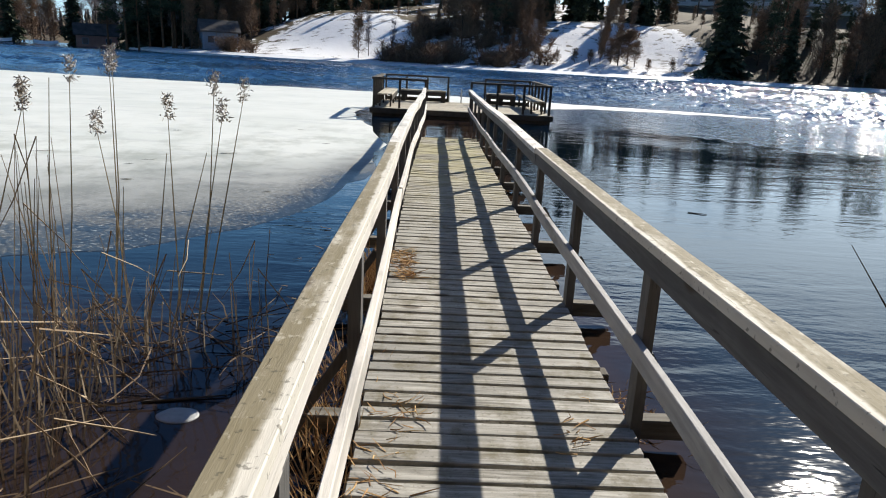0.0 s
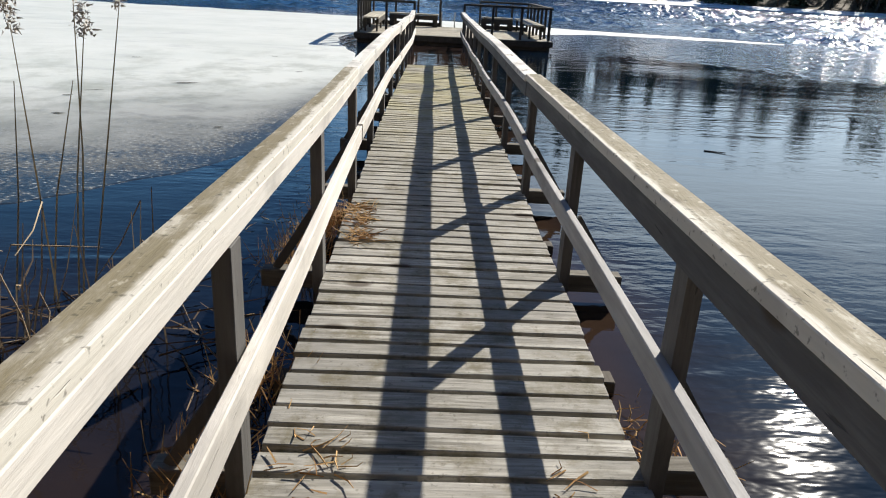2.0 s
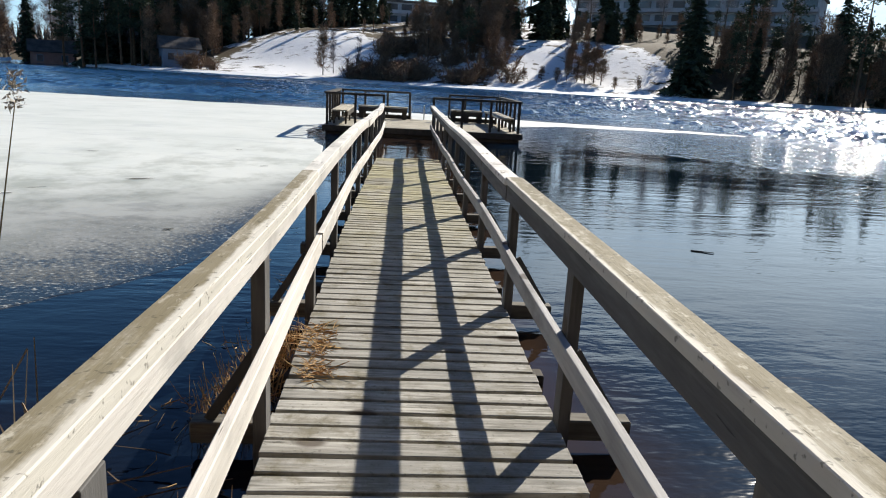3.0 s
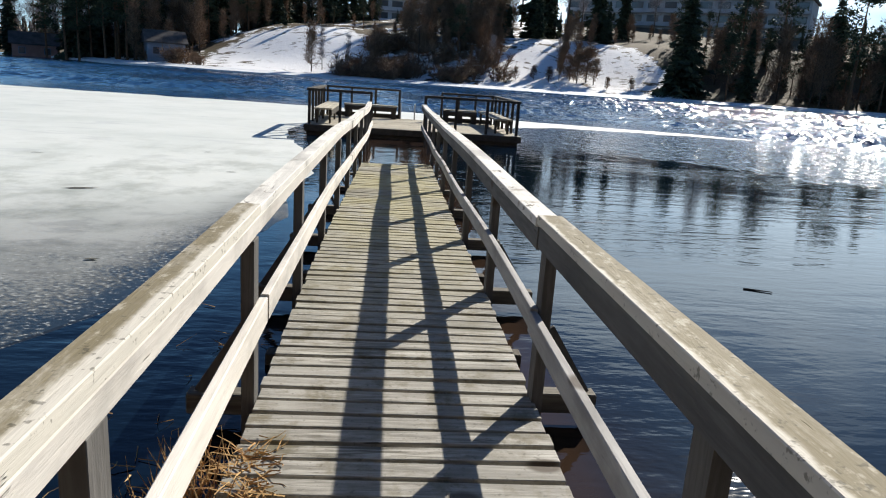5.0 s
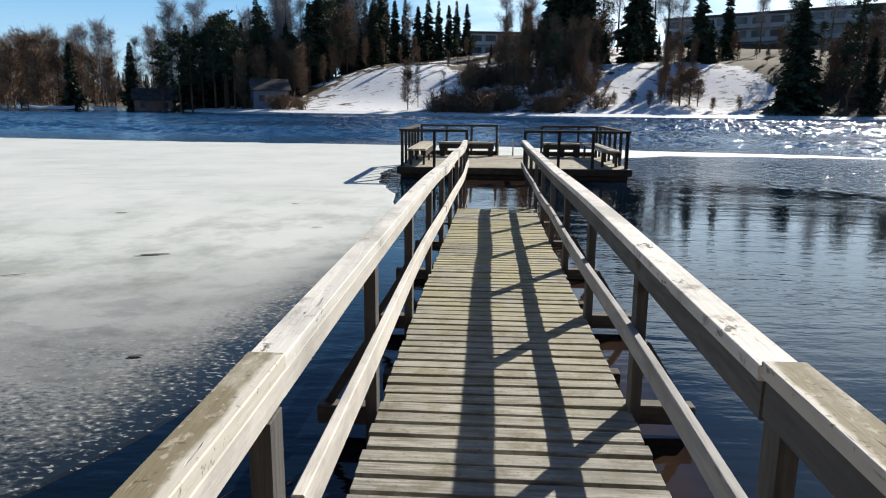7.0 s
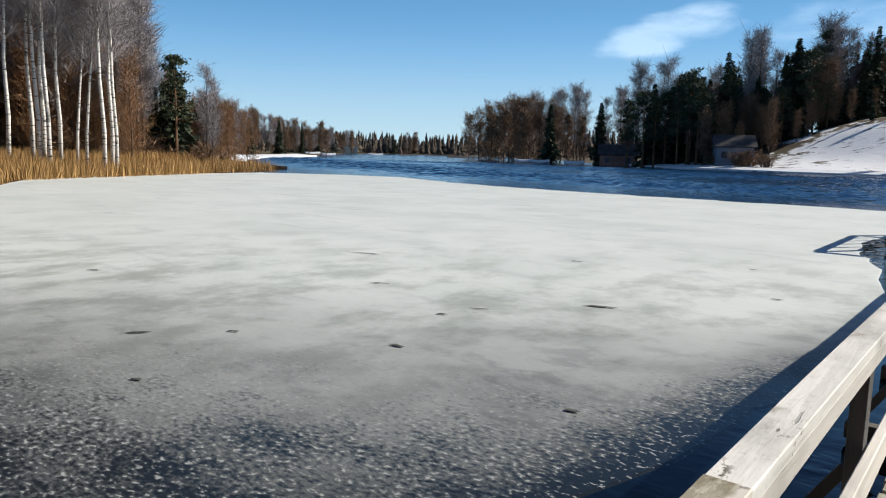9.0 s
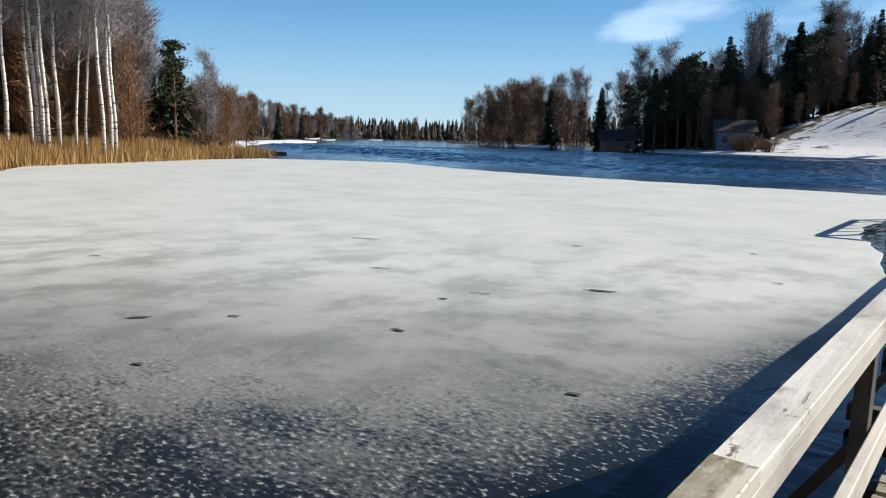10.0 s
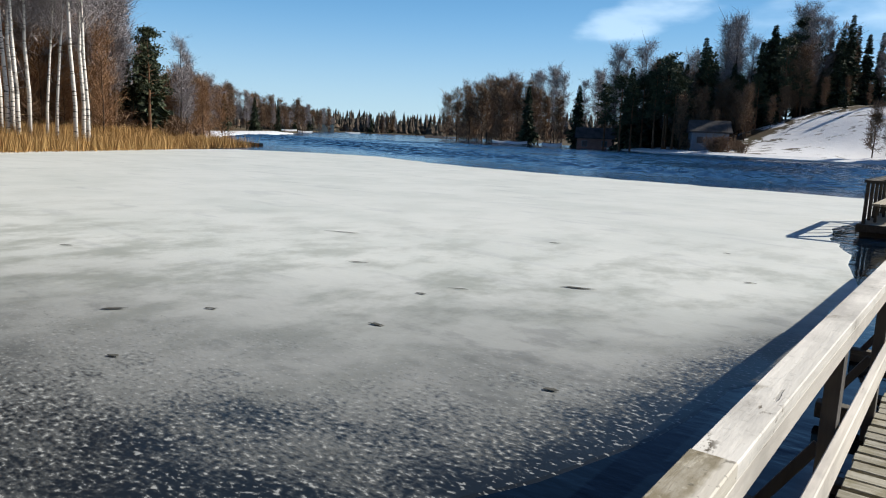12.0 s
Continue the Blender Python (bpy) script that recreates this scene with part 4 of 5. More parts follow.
def shore_trees():
    # the wooded bank across the lake, from its far end towards the hill
    for az, dist, el in ((-36.2, 215, 3.5), (-35.4, 200, 4.0), (-34.6, 190, 4.1), (-33.8, 185, 4.3), (-33.0, 180, 4.2), (-32.2, 178, 4.4), (-31.4, 170, 4.2),
                         (-30.6, 165, 4.0), (-34.2, 172, 3.6), (-32.6, 166, 3.5), (-30.0, 158, 3.6), (-35.2, 186, 3.2), (-29.2, 155, 3.4), (-28.2, 150, 3.2),
                         (-31.6, 196, 4.3), (-26.8, 147, 3.0), (-24.6, 140, 3.2), (-37.0, 232, 3.0), (-30.3, 190, 4.6), (-33.4, 200, 4.5)):
        tree_to("alder", az, dist, el)
    for az, dist, el in ((-31.8, 185, 5.0), (-29.7, 168, 5.2), (-28.7, 165, 5.4), (-27.9, 165, 5.1), (-26.3, 150, 4.6), (-24.0, 140, 6.9), (-23.3, 146, 6.4),
                         (-22.2, 140, 7.0), (-21.2, 142, 6.0), (-16.2, 135, 8.5), (-15.5, 132, 8.9), (-14.4, 136, 8.0), (-11.4, 138, 9.2), (-10.6, 132, 9.4),
                         (-9.8, 140, 8.8), (-25.2, 152, 5.0), (-18.2, 140, 7.0), (1.5, 150, 9.6), (2.8, 152, 10.1), (3.4, 158, 9.4), (8.8, 140, 11.2),
                         (10.0, 146, 11.0), (12.6, 138, 11.4), (13.6, 142, 11.0), (14.6, 150, 9.5), (-6.2, 150, 7.6), (20.0, 150, 8.8), (24.5, 150, 9.2), (29, 146, 9)):
        tree_to("birch", az, dist, el)
    for az, dist, el in ((-30.6, 150, 4.0), (-26.7, 140, 4.2), (-17.4, 128, 7.2), (-16.9, 133, 6.2), (-13.0, 130, 8.0), (-7.9, 150, 8.4), (-7.2, 148, 7.8),
                         (-6.4, 152, 7.9), (-4.6, 152, 8.0), (-3.8, 150, 7.8), (-3.0, 154, 7.5), (-2.4, 150, 7.8), (-1.6, 152, 7.6), (-5.4, 150, 7.4),
                         (5.0, 124, 11.6), (5.9, 128, 12.2), (6.6, 126, 12.0), (7.6, 124, 11.5), (11.2, 130, 12.0), (11.9, 128, 11.2), (15.9, 122, 9.0),
                         (16.7, 118, 6.2), (-9.0, 142, 7.6), (-8.4, 138, 7.0), (17.8, 140, 8.4), (32.5, 104, 8.0), (36, 104, 8)):
        tree_to("spruce", az, dist, el)
    for az, dist, h in ((14.2, 98, 3.4), (14.8, 97, 4.2), (15.5, 98, 4.6), (16.1, 97, 3.2), (11.4, 97, 1.9), (10.0, 96, 1.7), (12.6, 96, 2.0), (17.2, 95, 1.6), (19.0, 96, 1.7)):
        px, py = at_bearing(az, dist)
        tree("alder", px, py, h, slim=1.9)
    big = tree_to("spruce", 22.7, 96, 7.6, 2, 1.25)
    big["label"] = "broad dark spruce standing alone by the water"
    for az, dist, el in ((-23.4, 124, 5.0), (-22.6, 122, 4.6), (-20.9, 120, 5.3), (-20.2, 122, 6.2), (-19.5, 118, 5.4), (-12.2, 126, 7.6), (-21.8, 126, 5.0),
                         (-18.9, 121, 4.9), (-15.0, 128, 5.2), (-13.8, 124, 5.0), (-24.6, 130, 4.4), (8.1, 132, 10.2), (26.4, 112, 8.2), (29.2, 106, 8.4), (34, 98, 8.0)):
        tree_to("pine", az, dist, el)
    for az, dist, el in ((-19.0, 116, 3.6), (-17.8, 118, 3.4), (-15.2, 121, 3.9), (-14.4, 124, 4.4), (-11.8, 128, 4.6), (-10.4, 130, 5.0), (-8.2, 134, 5.0), (-6.8, 134, 4.6),
                         (-5.4, 132, 4.4), (-3.0, 118, 3.6), (-1.4, 112, 3.2), (0.2, 110, 3.8), (1.6, 108, 4.0), (2.8, 110, 4.6), (4.0, 110, 5.0), (5.2, 112, 5.4), (6.4, 112, 5.2),
                         (7.6, 108, 4.2), (3.4, 124, 6.2), (5.0, 136, 7.0), (1.0, 128, 5.4), (7.0, 128, 6.6), (9.4, 126, 6.0), (-16.2, 124, 4.6), (-12.8, 122, 3.6),
                         (25, 104, 4.6), (27.2, 100, 5.2), (29.4, 98, 5.0), (31.6, 97, 5.6), (20.6, 118, 4.2), (18.6, 122, 4.6)):
        tree_to("alder", az, dist, el)
    # undergrowth and young trees that close the gaps below the crowns
    for i in range(150):
        az = rng.uniform(-27, 36)
        x, y = at_bearing(az, rng.uniform(101, 150))
        if ((x + 13) / 16) ** 2 + ((y - 112) / 17) ** 2 < 1 or shore_gap(x, y) < 5:
            continue
        if 8 < az < 21.5 and shore_gap(x, y) < 26:
            continue
        kind = rng.choice(("alder", "alder", "pine", "spruce"))
        tree(kind, x, y, rng.uniform(4.5, 9.5) * (0.55 if az > 12 or -9 < az < 3 else 1.0))
    for i in range(30):
        x, y = at_bearing(rng.choice((rng.uniform(4, 8.6), rng.uniform(13.4, 15.6))), rng.uniform(96, 118))
        tree("alder", x, y, rng.uniform(2.4, 4.8))
    for i in range(12):
        x, y = at_bearing(rng.uniform(-73, -61), rng.uniform(55, 64))
        tree("birch", x, y, rng.uniform(12, 16))
    for i in range(34):
        x, y = at_bearing(rng.uniform(0.8, 8.5), rng.uniform(102, 126))
        tree("alder", x, y, rng.uniform(4.5, 8.0))
    for i in range(34):
        x, y = at_bearing(rng.uniform(-25, -14.2), rng.uniform(114, 140))
        if shore_gap(x, y) > 6:
            tree(rng.choice(("spruce", "spruce", "alder")), x, y, rng.uniform(4.5, 9.5))
    for i in range(30):
        x, y = at_bearing(rng.uniform(-35, -24), rng.uniform(136, 190))
        if shore_gap(x, y) > 5:
            tree(rng.choice(("spruce", "alder", "alder", "birch")), x, y, rng.uniform(6, 11))
    for i in range(20):
        x, y = at_bearing(rng.uniform(32, 47), rng.uniform(84, 112))
        if shore_gap(x, y) > 3:
            tree(rng.choice(("spruce", "pine", "alder")), x, y, rng.uniform(7, 11))
    for i in range(12):
        az = rng.uniform(26, 37)
        x, y = at_bearing(az, rng.uniform(90, 118))
        if shore_gap(x, y) > 2:
            tree(rng.choice(("alder", "spruce", "pine")), x, y, rng.uniform(4, 8))
    # the two bare trees at the foot of the snow slope
    tree_to("alder", -6.2, 98, 3.4, 0)
    tree_to("birch", -5.4, 99, 3.0, 1)
    tree_to("birch", -3.4, 99, 2.6, 0)
    tree_to("birch", 8.0, 100, 3.2, 2)
    tree_to("birch", 13.2, 102, 3.4, 1)
    # the near wood on the reedy point
    for az, dist, h, w in ((-70.3, 43.6, 17, 1), (-68.9, 44.4, 16.5, 1), (-68.5, 43.6, 17, 0), (-68.2, 44.6, 16, 1), (-67.9, 43.4, 17, 0), (-67.2, 44.6, 16, 1),
                           (-66.2, 45.2, 12, 2), (-65.6, 44.8, 13, 2), (-64.4, 43.4, 17, 0), (-63.9, 44.6, 16.5, 1), (-63.6, 43.8, 16, 0), (-71.6, 46, 17, 1), (-72.4, 44, 16, 0)):
        px, py = at_bearing(az, dist)
        tree("white", px, py, h, w, spin=rng.uniform(-30, 60))
    for i in range(72):
        px, py = at_bearing(rng.uniform(-78, -62.5), rng.uniform(49, 64))
        tree("willow", px, py, rng.uniform(4.5, 8.5))
    for i in range(56):
        px, py = at_bearing(rng.uniform(-78, -61.2), rng.uniform(50, 68))
        tree("birch", px, py, rng.uniform(13, 18) * (0.72 if px > -50 else 1.0))
    for az, dist, el in ((-60.9, 58, 4.4), (-61.6, 60, 3.8), (-60.4, 57, 4.2), (-64, 66, 7), (-70, 66, 8)):
        tree_to("spruce", az, dist, el)
    tree_to("pine", -59.5, 55, 6.6, 0)
    tree_to("spruce", -59.6, 57, 6.8, 2)
    tree_to("spruce", -59.1, 58, 5.2, 0)
    tree_to("birch", -57.3, 66, 6.2, 0)
    tree_to("birch", -56.9, 68, 5.4, 1)
    tree_to("birch", -61.6, 62, 8.6, 0)
    for i in range(26):
        tree_to(rng.choice(("willow", "alder", "birch")), rng.uniform(-62, -54), rng.uniform(66, 84), rng.uniform(2.6, 4.0))
    # lower and lower along the bay to its head
    for i in range(120):
        az = rng.uniform(-56.5, -41.0)
        dist = float(np.interp(az, (-56.5, -50, -47, -41), (122, 212, 378, 470))) + rng.uniform(0, 36)
        el = float(np.interp(az, (-56, -54, -52.4, -50.6, -48.9, -47.1, -45.4, -41), (3.6, 3.2, 2.6, 2.3, 1.9, 1.6, 1.9, 1.6))) * rng.uniform(0.62, 1.0)
        x, y = at_bearing(az, dist)
        if shore_gap(x, y) > 2:
            tree_to(rng.choice(("alder", "birch", "alder", "birch", "spruce")), az, dist, el)
    # the skyline of the wooded bank and the ranks that close it
    for kind, az, dist, el in (("birch", -23.9, 140, 7.3), ("birch", -21.8, 142, 7.5), ("pine", -20.0, 124, 6.6), ("spruce", -17.7, 128, 7.8), ("birch", -16.1, 136, 9.2),
                               ("birch", -15.5, 138, 9.5), ("spruce", -13.1, 130, 8.6), ("birch", -11.4, 138, 9.8), ("birch", -10.8, 140, 10.0), ("spruce", -8.3, 138, 9.1),
                               ("birch", -28.5, 168, 5.4), ("birch", -30.0, 172, 5.2), ("birch", -32.4, 186, 4.5), ("birch", -25.2, 150, 5.2), ("spruce", -22.8, 128, 5.6)):
        tree_to(kind, az, dist, el)
    for i in range(130):
        az = rng.uniform(-38.5, -8.5)
        dist = float(np.interp(az, (-38.5, -30, -24, -16, -8.5), (238, 166, 138, 129, 136))) + rng.uniform(-6, 16)
        top = float(np.interp(az, (-38.2, -35, -32.4, -28.5, -26, -23.9, -20, -17.7, -15.7, -13.1, -11.1, -8.3), (3.4, 3.8, 4.3, 5.1, 4.7, 6.6, 6.2, 7.4, 8.6, 8.2, 9.2, 8.7)))
        x, y = at_bearing(az, dist)
        if shore_gap(x, y) > 5:
            tree_to(rng.choice(("alder", "birch", "alder") if az < -26 else ("spruce", "pine", "alder", "spruce", "birch")), az, dist, top * rng.uniform(0.55, 0.98))
    # along the far side of the bay
    for i in range(30):
        f = (i + rng.random()) / 30
        a, b = Vector((-58, 40)), Vector((-262, 262))
        p = a.lerp(b, f ** 1.5) + Vector((-rng.uniform(2, 22), -rng.uniform(-4, 10)))
        kind = rng.choice(("alder", "alder", "birch", "alder", "birch", "spruce" if f > 0.3 else "alder"))
        tree(kind, p.x, p.y, rng.uniform(6.5, 10.5) * (0.9 + 0.35 * f))


shore_trees()

SHRUBS = [shrub_mesh(40, 1.6), shrub_mesh(41, 2.2), shrub_mesh(42, 1.3)]


def shrubs():
    spots = [(-3.5 + rng.uniform(-1, 1) * 3.4, rng.uniform(96, 101)) for i in range(12)]
    more = random.Random(31)
    for i in range(58):
        spots.append(at_bearing(more.uniform(-2, 8.8), more.uniform(90, 112)))
    for i in range(60):
        az = more.uniform(11, 42)
        x, y = at_bearing(az, more.uniform(84, 122))
        if shore_gap(x, y) > 2:
            if az < 21.5:
                if 13.2 < az < 16.2:
                    spots.append((x, y))
            else:
                tree(more.choice(("alder", "spruce", "alder", "pine")), x, y, more.uniform(5, 9))
    for i in range(46):
        az = rng.choice((rng.uniform(-24, -14), rng.uniform(-4, 8.5), rng.uniform(22, 34)))
        spots.append(at_bearing(az, rng.uniform(100, 116) if az < -14 else rng.uniform(94, 112)))
    for i in range(22):
        spots.append((-46 - rng.uniform(0, 10), rng.uniform(15, 36)))
    for x, y in spots:
        if shore_gap(x, y) < 0.8:
            continue
        ob = thing("shrub", (x, y, ground_z(x, y)), label="low tangled leafless brown shrub on the bank", category="shrub", group="shrubs on the banks")
        s = rng.uniform(0.7, 1.7)
        ob.scale, ob.rotation_euler.z = (s * 1.3, s * 1.3, s), rng.uniform(0, 6.28)
        c = new("bush", SHRUBS[rng.randrange(3)])
        c.parent = ob


shrubs()


def far_woods():
    """The woods round the horizon, too many to count."""
    verts, faces = [], []
    r = random.Random(77)

    def cone_tree(x, y, z, h, w):
        for lvl in range(5):
            f0, f1 = lvl / 5, min(1.0, lvl / 5 + 0.34)
            n0 = len(verts)
            rad = w * (1 - f0) * r.uniform(0.8, 1.2)
            turn = r.uniform(0, 6)
            for i in range(6):
                a = turn + i * 1.0472
                k = rad * r.uniform(0.7, 1.25)
                verts.append((x + k * math.cos(a), y + k * math.sin(a), z + h * (0.05 + f0 * 0.95) + r.uniform(-0.3, 0.3)))
            verts.append((x, y, z + h * f1))
            for i in range(6):
                faces.append((n0 + i, n0 + (i + 1) % 6, n0 + 6))

    for i in range(4200):
        az = radians(r.uniform(-80, 70)) if i < 3400 else r.uniform(0, 6.2832)
        d = r.uniform(340, 620)
        x, y = d * math.sin(az), 10 + d * math.cos(az)
        if shore_gap(x, y) < 3:
            continue
        cone_tree(x, y, ground_z(x, y) - 0.3, r.uniform(7, 15), r.uniform(1.8, 3.6))
    # unseen trees added behind the jetty to block sky light from there
    for i in range(1300):
        az, d = radians(180 + r.uniform(-88, 88)), r.uniform(14, 60)
        x, y = d * math.sin(az), 2 + d * math.cos(az)
        if shore_gap(x, y) > 3:
            cone_tree(x, y, ground_z(x, y) - 0.3, r.uniform(11, 19), r.uniform(1.8, 3.2))
    me = bpy.data.meshes.new("far_woods")
    me.from_pydata(verts, [], faces)
    me.materials.append(plain("far_needles", (0.035, 0.034, 0.026), (0.13, 0.095, 0.068), 0.05, 0.9, 0.7))
    tagged(new("far_woods", me), "dark belt of distant woods round the lake, with unseen light-blocking trees behind the jetty", "woods", kind="stuff")


far_woods()

# ---------------------------------------------------------------- reeds and litter
def blade(bm, p, q, w, side, bend=0.0):
    """A thin three-sided stalk from p to q, bent at its middle."""
    p, q = Vector(p), Vector(q)
    mid = p.lerp(q, 0.55) + Vector((side.x, side.y, 0)) * bend
    rings = []
    d = (q - p).normalized()
    u = d.cross(Vector((0.3, 0.5, 0.1))).normalized()
    v = d.cross(u)
    for c, k in ((p, w), (mid, w * 0.85), (q, w * 0.4)):
        rings.append([bm.verts.new(c + (u * math.cos(a) + v * math.sin(a)) * k) for a in (0, 2.0944, 4.1888)])
    for a, b in zip(rings, rings[1:]):
        for i in range(3):
            j = (i + 1) % 3
            bm.faces.new((a[i], a[j], b[j], b[i]))


def reed_bed():
    bm = bmesh.new()
    r = random.Random(51)
    for i in range(42000):
        a = r.random()
        base = Vector((-33, 11)).lerp(Vector((-44.5, 37.5)), a)
        x, y = base.x - r.uniform(-1.0, 9.0), base.y + r.uniform(-1.5, 3.0)
        if shore_gap(x, y) < -3.2:
            continue
        z = max(WATER, ground_z(x, y)) - 0.05
        h = r.uniform(0.35, 1.05)
        d = Vector((r.gauss(0, 0.22), r.gauss(0, 0.22), 1)) * h
        leaf(bm, Vector((x, y, z)), d, r.uniform(0.009, 0.024), r)
    solid("reed_bed", bm, M_REEDBED, kind="stuff", category="reeds", label="golden brown dead reed bed along the point")


reed_bed()


def plume(bm, p, r):
    """The feathery seed head of a reed."""
    for i in range(130):
        q = p + Vector((r.gauss(0, 0.016), r.gauss(0, 0.016), r.uniform(-0.05, 0.085)))
        d = Vector((r.gauss(0.3, 0.7), r.gauss(0, 0.7), r.gauss(0.2, 0.7))).normalized() * r.uniform(0.012, 0.035)
        leaf(bm, q, d, 0.005, r)


def tall_reeds():
    r = random.Random(52)
    # foot and lean of each stalk that stands clear of the tangle
    for x, y, h, lx, ly, head in ((-2.26, 4.7, 1.56, 0.1, 0.0, True),
                                  (-2.28, 4.75, 1.53, 0.08, 0.0, True),
                                  (-2.11, 4.6, 1.21, -0.12, 0.0, True),
                                  (-2.19, 4.6, 0.88, 0.09, 0.0, False),
                                  (-2.38, 4.35, 1.5, 0.15, 0.0, True),
                                  (-2.41, 4.3, 1.49, 0.1, 0.0, False),
                                  (-2.43, 4.2, 1.39, 0.03, 0.0, True),
                                  (-2.84, 4.2, 1.36, 0.44, 0.0, True),
                                  (-1.85, 4.72, 1.3, -0.02, 0.0, True),
                                  (-2.06, 4.7, 1.07, 0.18, 0.0, False),
                                  (-1.76, 4.75, 1.44, 0.15, 0.0, True),
                                  (-1.74, 4.66, 1.3, 0.2, 0.0, True),
                                  (-1.77, 4.87, 1.41, 0.3, 0.0, True),
                                  (-1.93, 4.8, 1.07, 0.25, 0.0, False)):
        stem = thing("reed", (x, y, WATER - 0.1), label="tall dry pale reed standing in the water", category="reed", group="tall reeds by the jetty")
        bm = bmesh.new()
        blade(bm, (0, 0, 0), (lx, ly, h + 0.1), 0.0055, Vector((1, 0.3)), r.uniform(-0.03, 0.03))
        part("stalk", bm, M_REED, stem)
        if head:
            bm = bmesh.new()
            plume(bm, Vector((lx, ly, h + 0.12)), r)
            tagged(part("plume", bm, M_PLUME, stem, "feathery grey seed head"), kind="stuff")


tall_reeds()


def reed_tangle():
    r = random.Random(53)
    up, down = bmesh.new(), bmesh.new()
    for i in range(420):
        x, y = -1.15 - abs(r.gauss(0, 1.15)), r.uniform(1.4, 4.5)
        if x > -1.35 - 0.12 * (y - 1.4) and r.random() < 0.7:
            x -= 0.6
        if -1.8 < x and 2.4 < y < 4.0:
            continue
        k = r.random()
        h = r.uniform(0.25, 1.0) * (1.25 if x < -2.2 else 0.75)
        lean = Vector((r.gauss(0, 0.16), r.gauss(0, 0.16), 1)) * h
        blade(up, (x, y, WATER - 0.1), Vector((x, y, WATER)) + lean, r.uniform(0.003, 0.006), Vector((r.uniform(-1, 1), r.uniform(-1, 1))), r.uniform(-0.08, 0.08))
        if k < 0.35:
            p = Vector((x, y, WATER)) + lean
            q = p + Vector((r.gauss(0, 0.28), r.gauss(0, 0.28), -r.uniform(0.1, 0.7) * h))
            blade(up, p, q, 0.004, Vector((1, 0)), 0.02)
    for i in range(330):
        x, y = -0.95 - abs(r.gauss(0, 1.2)), r.uniform(1.2, 4.9)
        if -1.75 < x and 2.6 < y < 4.0 and r.random() < 0.8:
            continue
        a, l = r.uniform(0, 6.283), r.uniform(0.15, 0.7)
        z = WATER + r.uniform(0.0, 0.10)
        blade(down, (x, y, z), (x + math.cos(a) * l, y + math.sin(a) * l, WATER + r.uniform(0.0, 0.16)), r.uniform(0.003, 0.006), Vector((1, 0)), r.uniform(-0.05, 0.05))
    solid("reed_stand", up, M_REED_STAND, kind="stuff", category="reeds", label="stand of broken dry reeds beside the jetty")
    solid("fallen_reeds", down, M_REED_DARK, kind="stuff", category="reeds", label="tangle of fallen wet reeds floating on the water")


reed_tangle()


def straw_tuft(name, spots, count, spread, high, words):
    r = random.Random(len(name) * 7 + count)
    bm = bmesh.new()
    for i in range(count):
        x, y, z = r.choice(spots)
        p = Vector((x + r.gauss(0, spread * 0.6), y + r.gauss(0, spread), z))
        a, l = r.uniform(0, 6.283), r.uniform(0.03, 0.13)
        q = p + Vector((math.cos(a) * l, math.sin(a) * l, r.uniform(0.0, high)))
        blade(bm, p, q, r.uniform(0.0016, 0.004), Vector((r.uniform(-1, 1), 0.3)), r.uniform(-0.03, 0.03))
    solid(name, bm, M_STRAW, kind="stuff", category="straw", label=words)


straw_tuft("dry_grass", [(-0.50, 5.75, 0.004), (-0.47, 5.45, 0.004), (-0.55, 5.95, 0.004)], 190, 0.07, 0.03, "clump of orange dry grass caught on the deck's edge")
straw_tuft("dry_grass", [(-0.78, 5.6, WATER + 0.02), (-0.85, 5.3, WATER + 0.02), (-0.72, 5.85, WATER + 0.05)], 420, 0.12, 0.22, "clump of dry grass beside the deck in the water")
straw_tuft("dry_grass", [(-0.72, 3.1, WATER + 0.02), (-0.78, 3.5, WATER + 0.02), (-0.7, 2.6, WATER + 0.02), (-0.75, 4.1, WATER)], 520, 0.14, 0.22, "matted dry grass between the jetty and the reeds")
straw_tuft("straw_litter", [(-0.42, 3.45, 0.004), (-0.46, 2.7, 0.004), (-0.5, 3.0, 0.004)], 70, 0.11, 0.02, "wisps of dry straw lying on the planks")
straw_tuft("straw_litter", [(0.40, 3.35, 0.004), (0.30, 3.2, 0.004)], 16, 0.07, 0.02, "few bits of straw lying on the planks")
straw_tuft("dry_grass", [(0.72, 2.5, WATER + 0.01), (0.76, 2.2, WATER + 0.01), (0.70, 3.75, WATER + 0.01), (0.70, 3.75, WATER + 0.02)], 200, 0.16, 0.06, "dead grass floating beside the jetty")
straw_tuft("straw_litter", [(-1.0, 5.2, WATER + 0.006), (-0.95, 6.3, WATER + 0.006), (-1.25, 6.0, WATER + 0.006), (-0.9, 7.4, WATER + 0.006)], 60, 0.35, 0.05, "pale bits of straw adrift beside the jetty")


def ice_floe():
    bm = bmesh.new()
    r = random.Random(3)
    top = []
    for i in range(22):
        a = 6.2832 * i / 22
        k = 1 + 0.12 * noise.noise(Vector((math.cos(a) * 1.5, math.sin(a) * 1.5, 1)))
        top.append((0.10 * k * math.cos(a), 0.075 * k * math.sin(a)))
    rings = [[bm.verts.new((x * s, y * s, z)) for x, y in top] for s, z in ((0.96, -0.02), (1.0, 0.003), (0.93, 0.007), (0.5, 0.009))]
    for a, b in zip(rings, rings[1:]):
        for i in range(22):
            j = (i + 1) % 22
            bm.faces.new((a[i], a[j], b[j], b[i]))
    bm.faces.new(rings[-1])
    solid("ice_floe", bm, M_FLOE, (-1.48, 3.59, WATER), label="small grey disc of rotten ice floating among reeds", category="ice")


ice_floe()


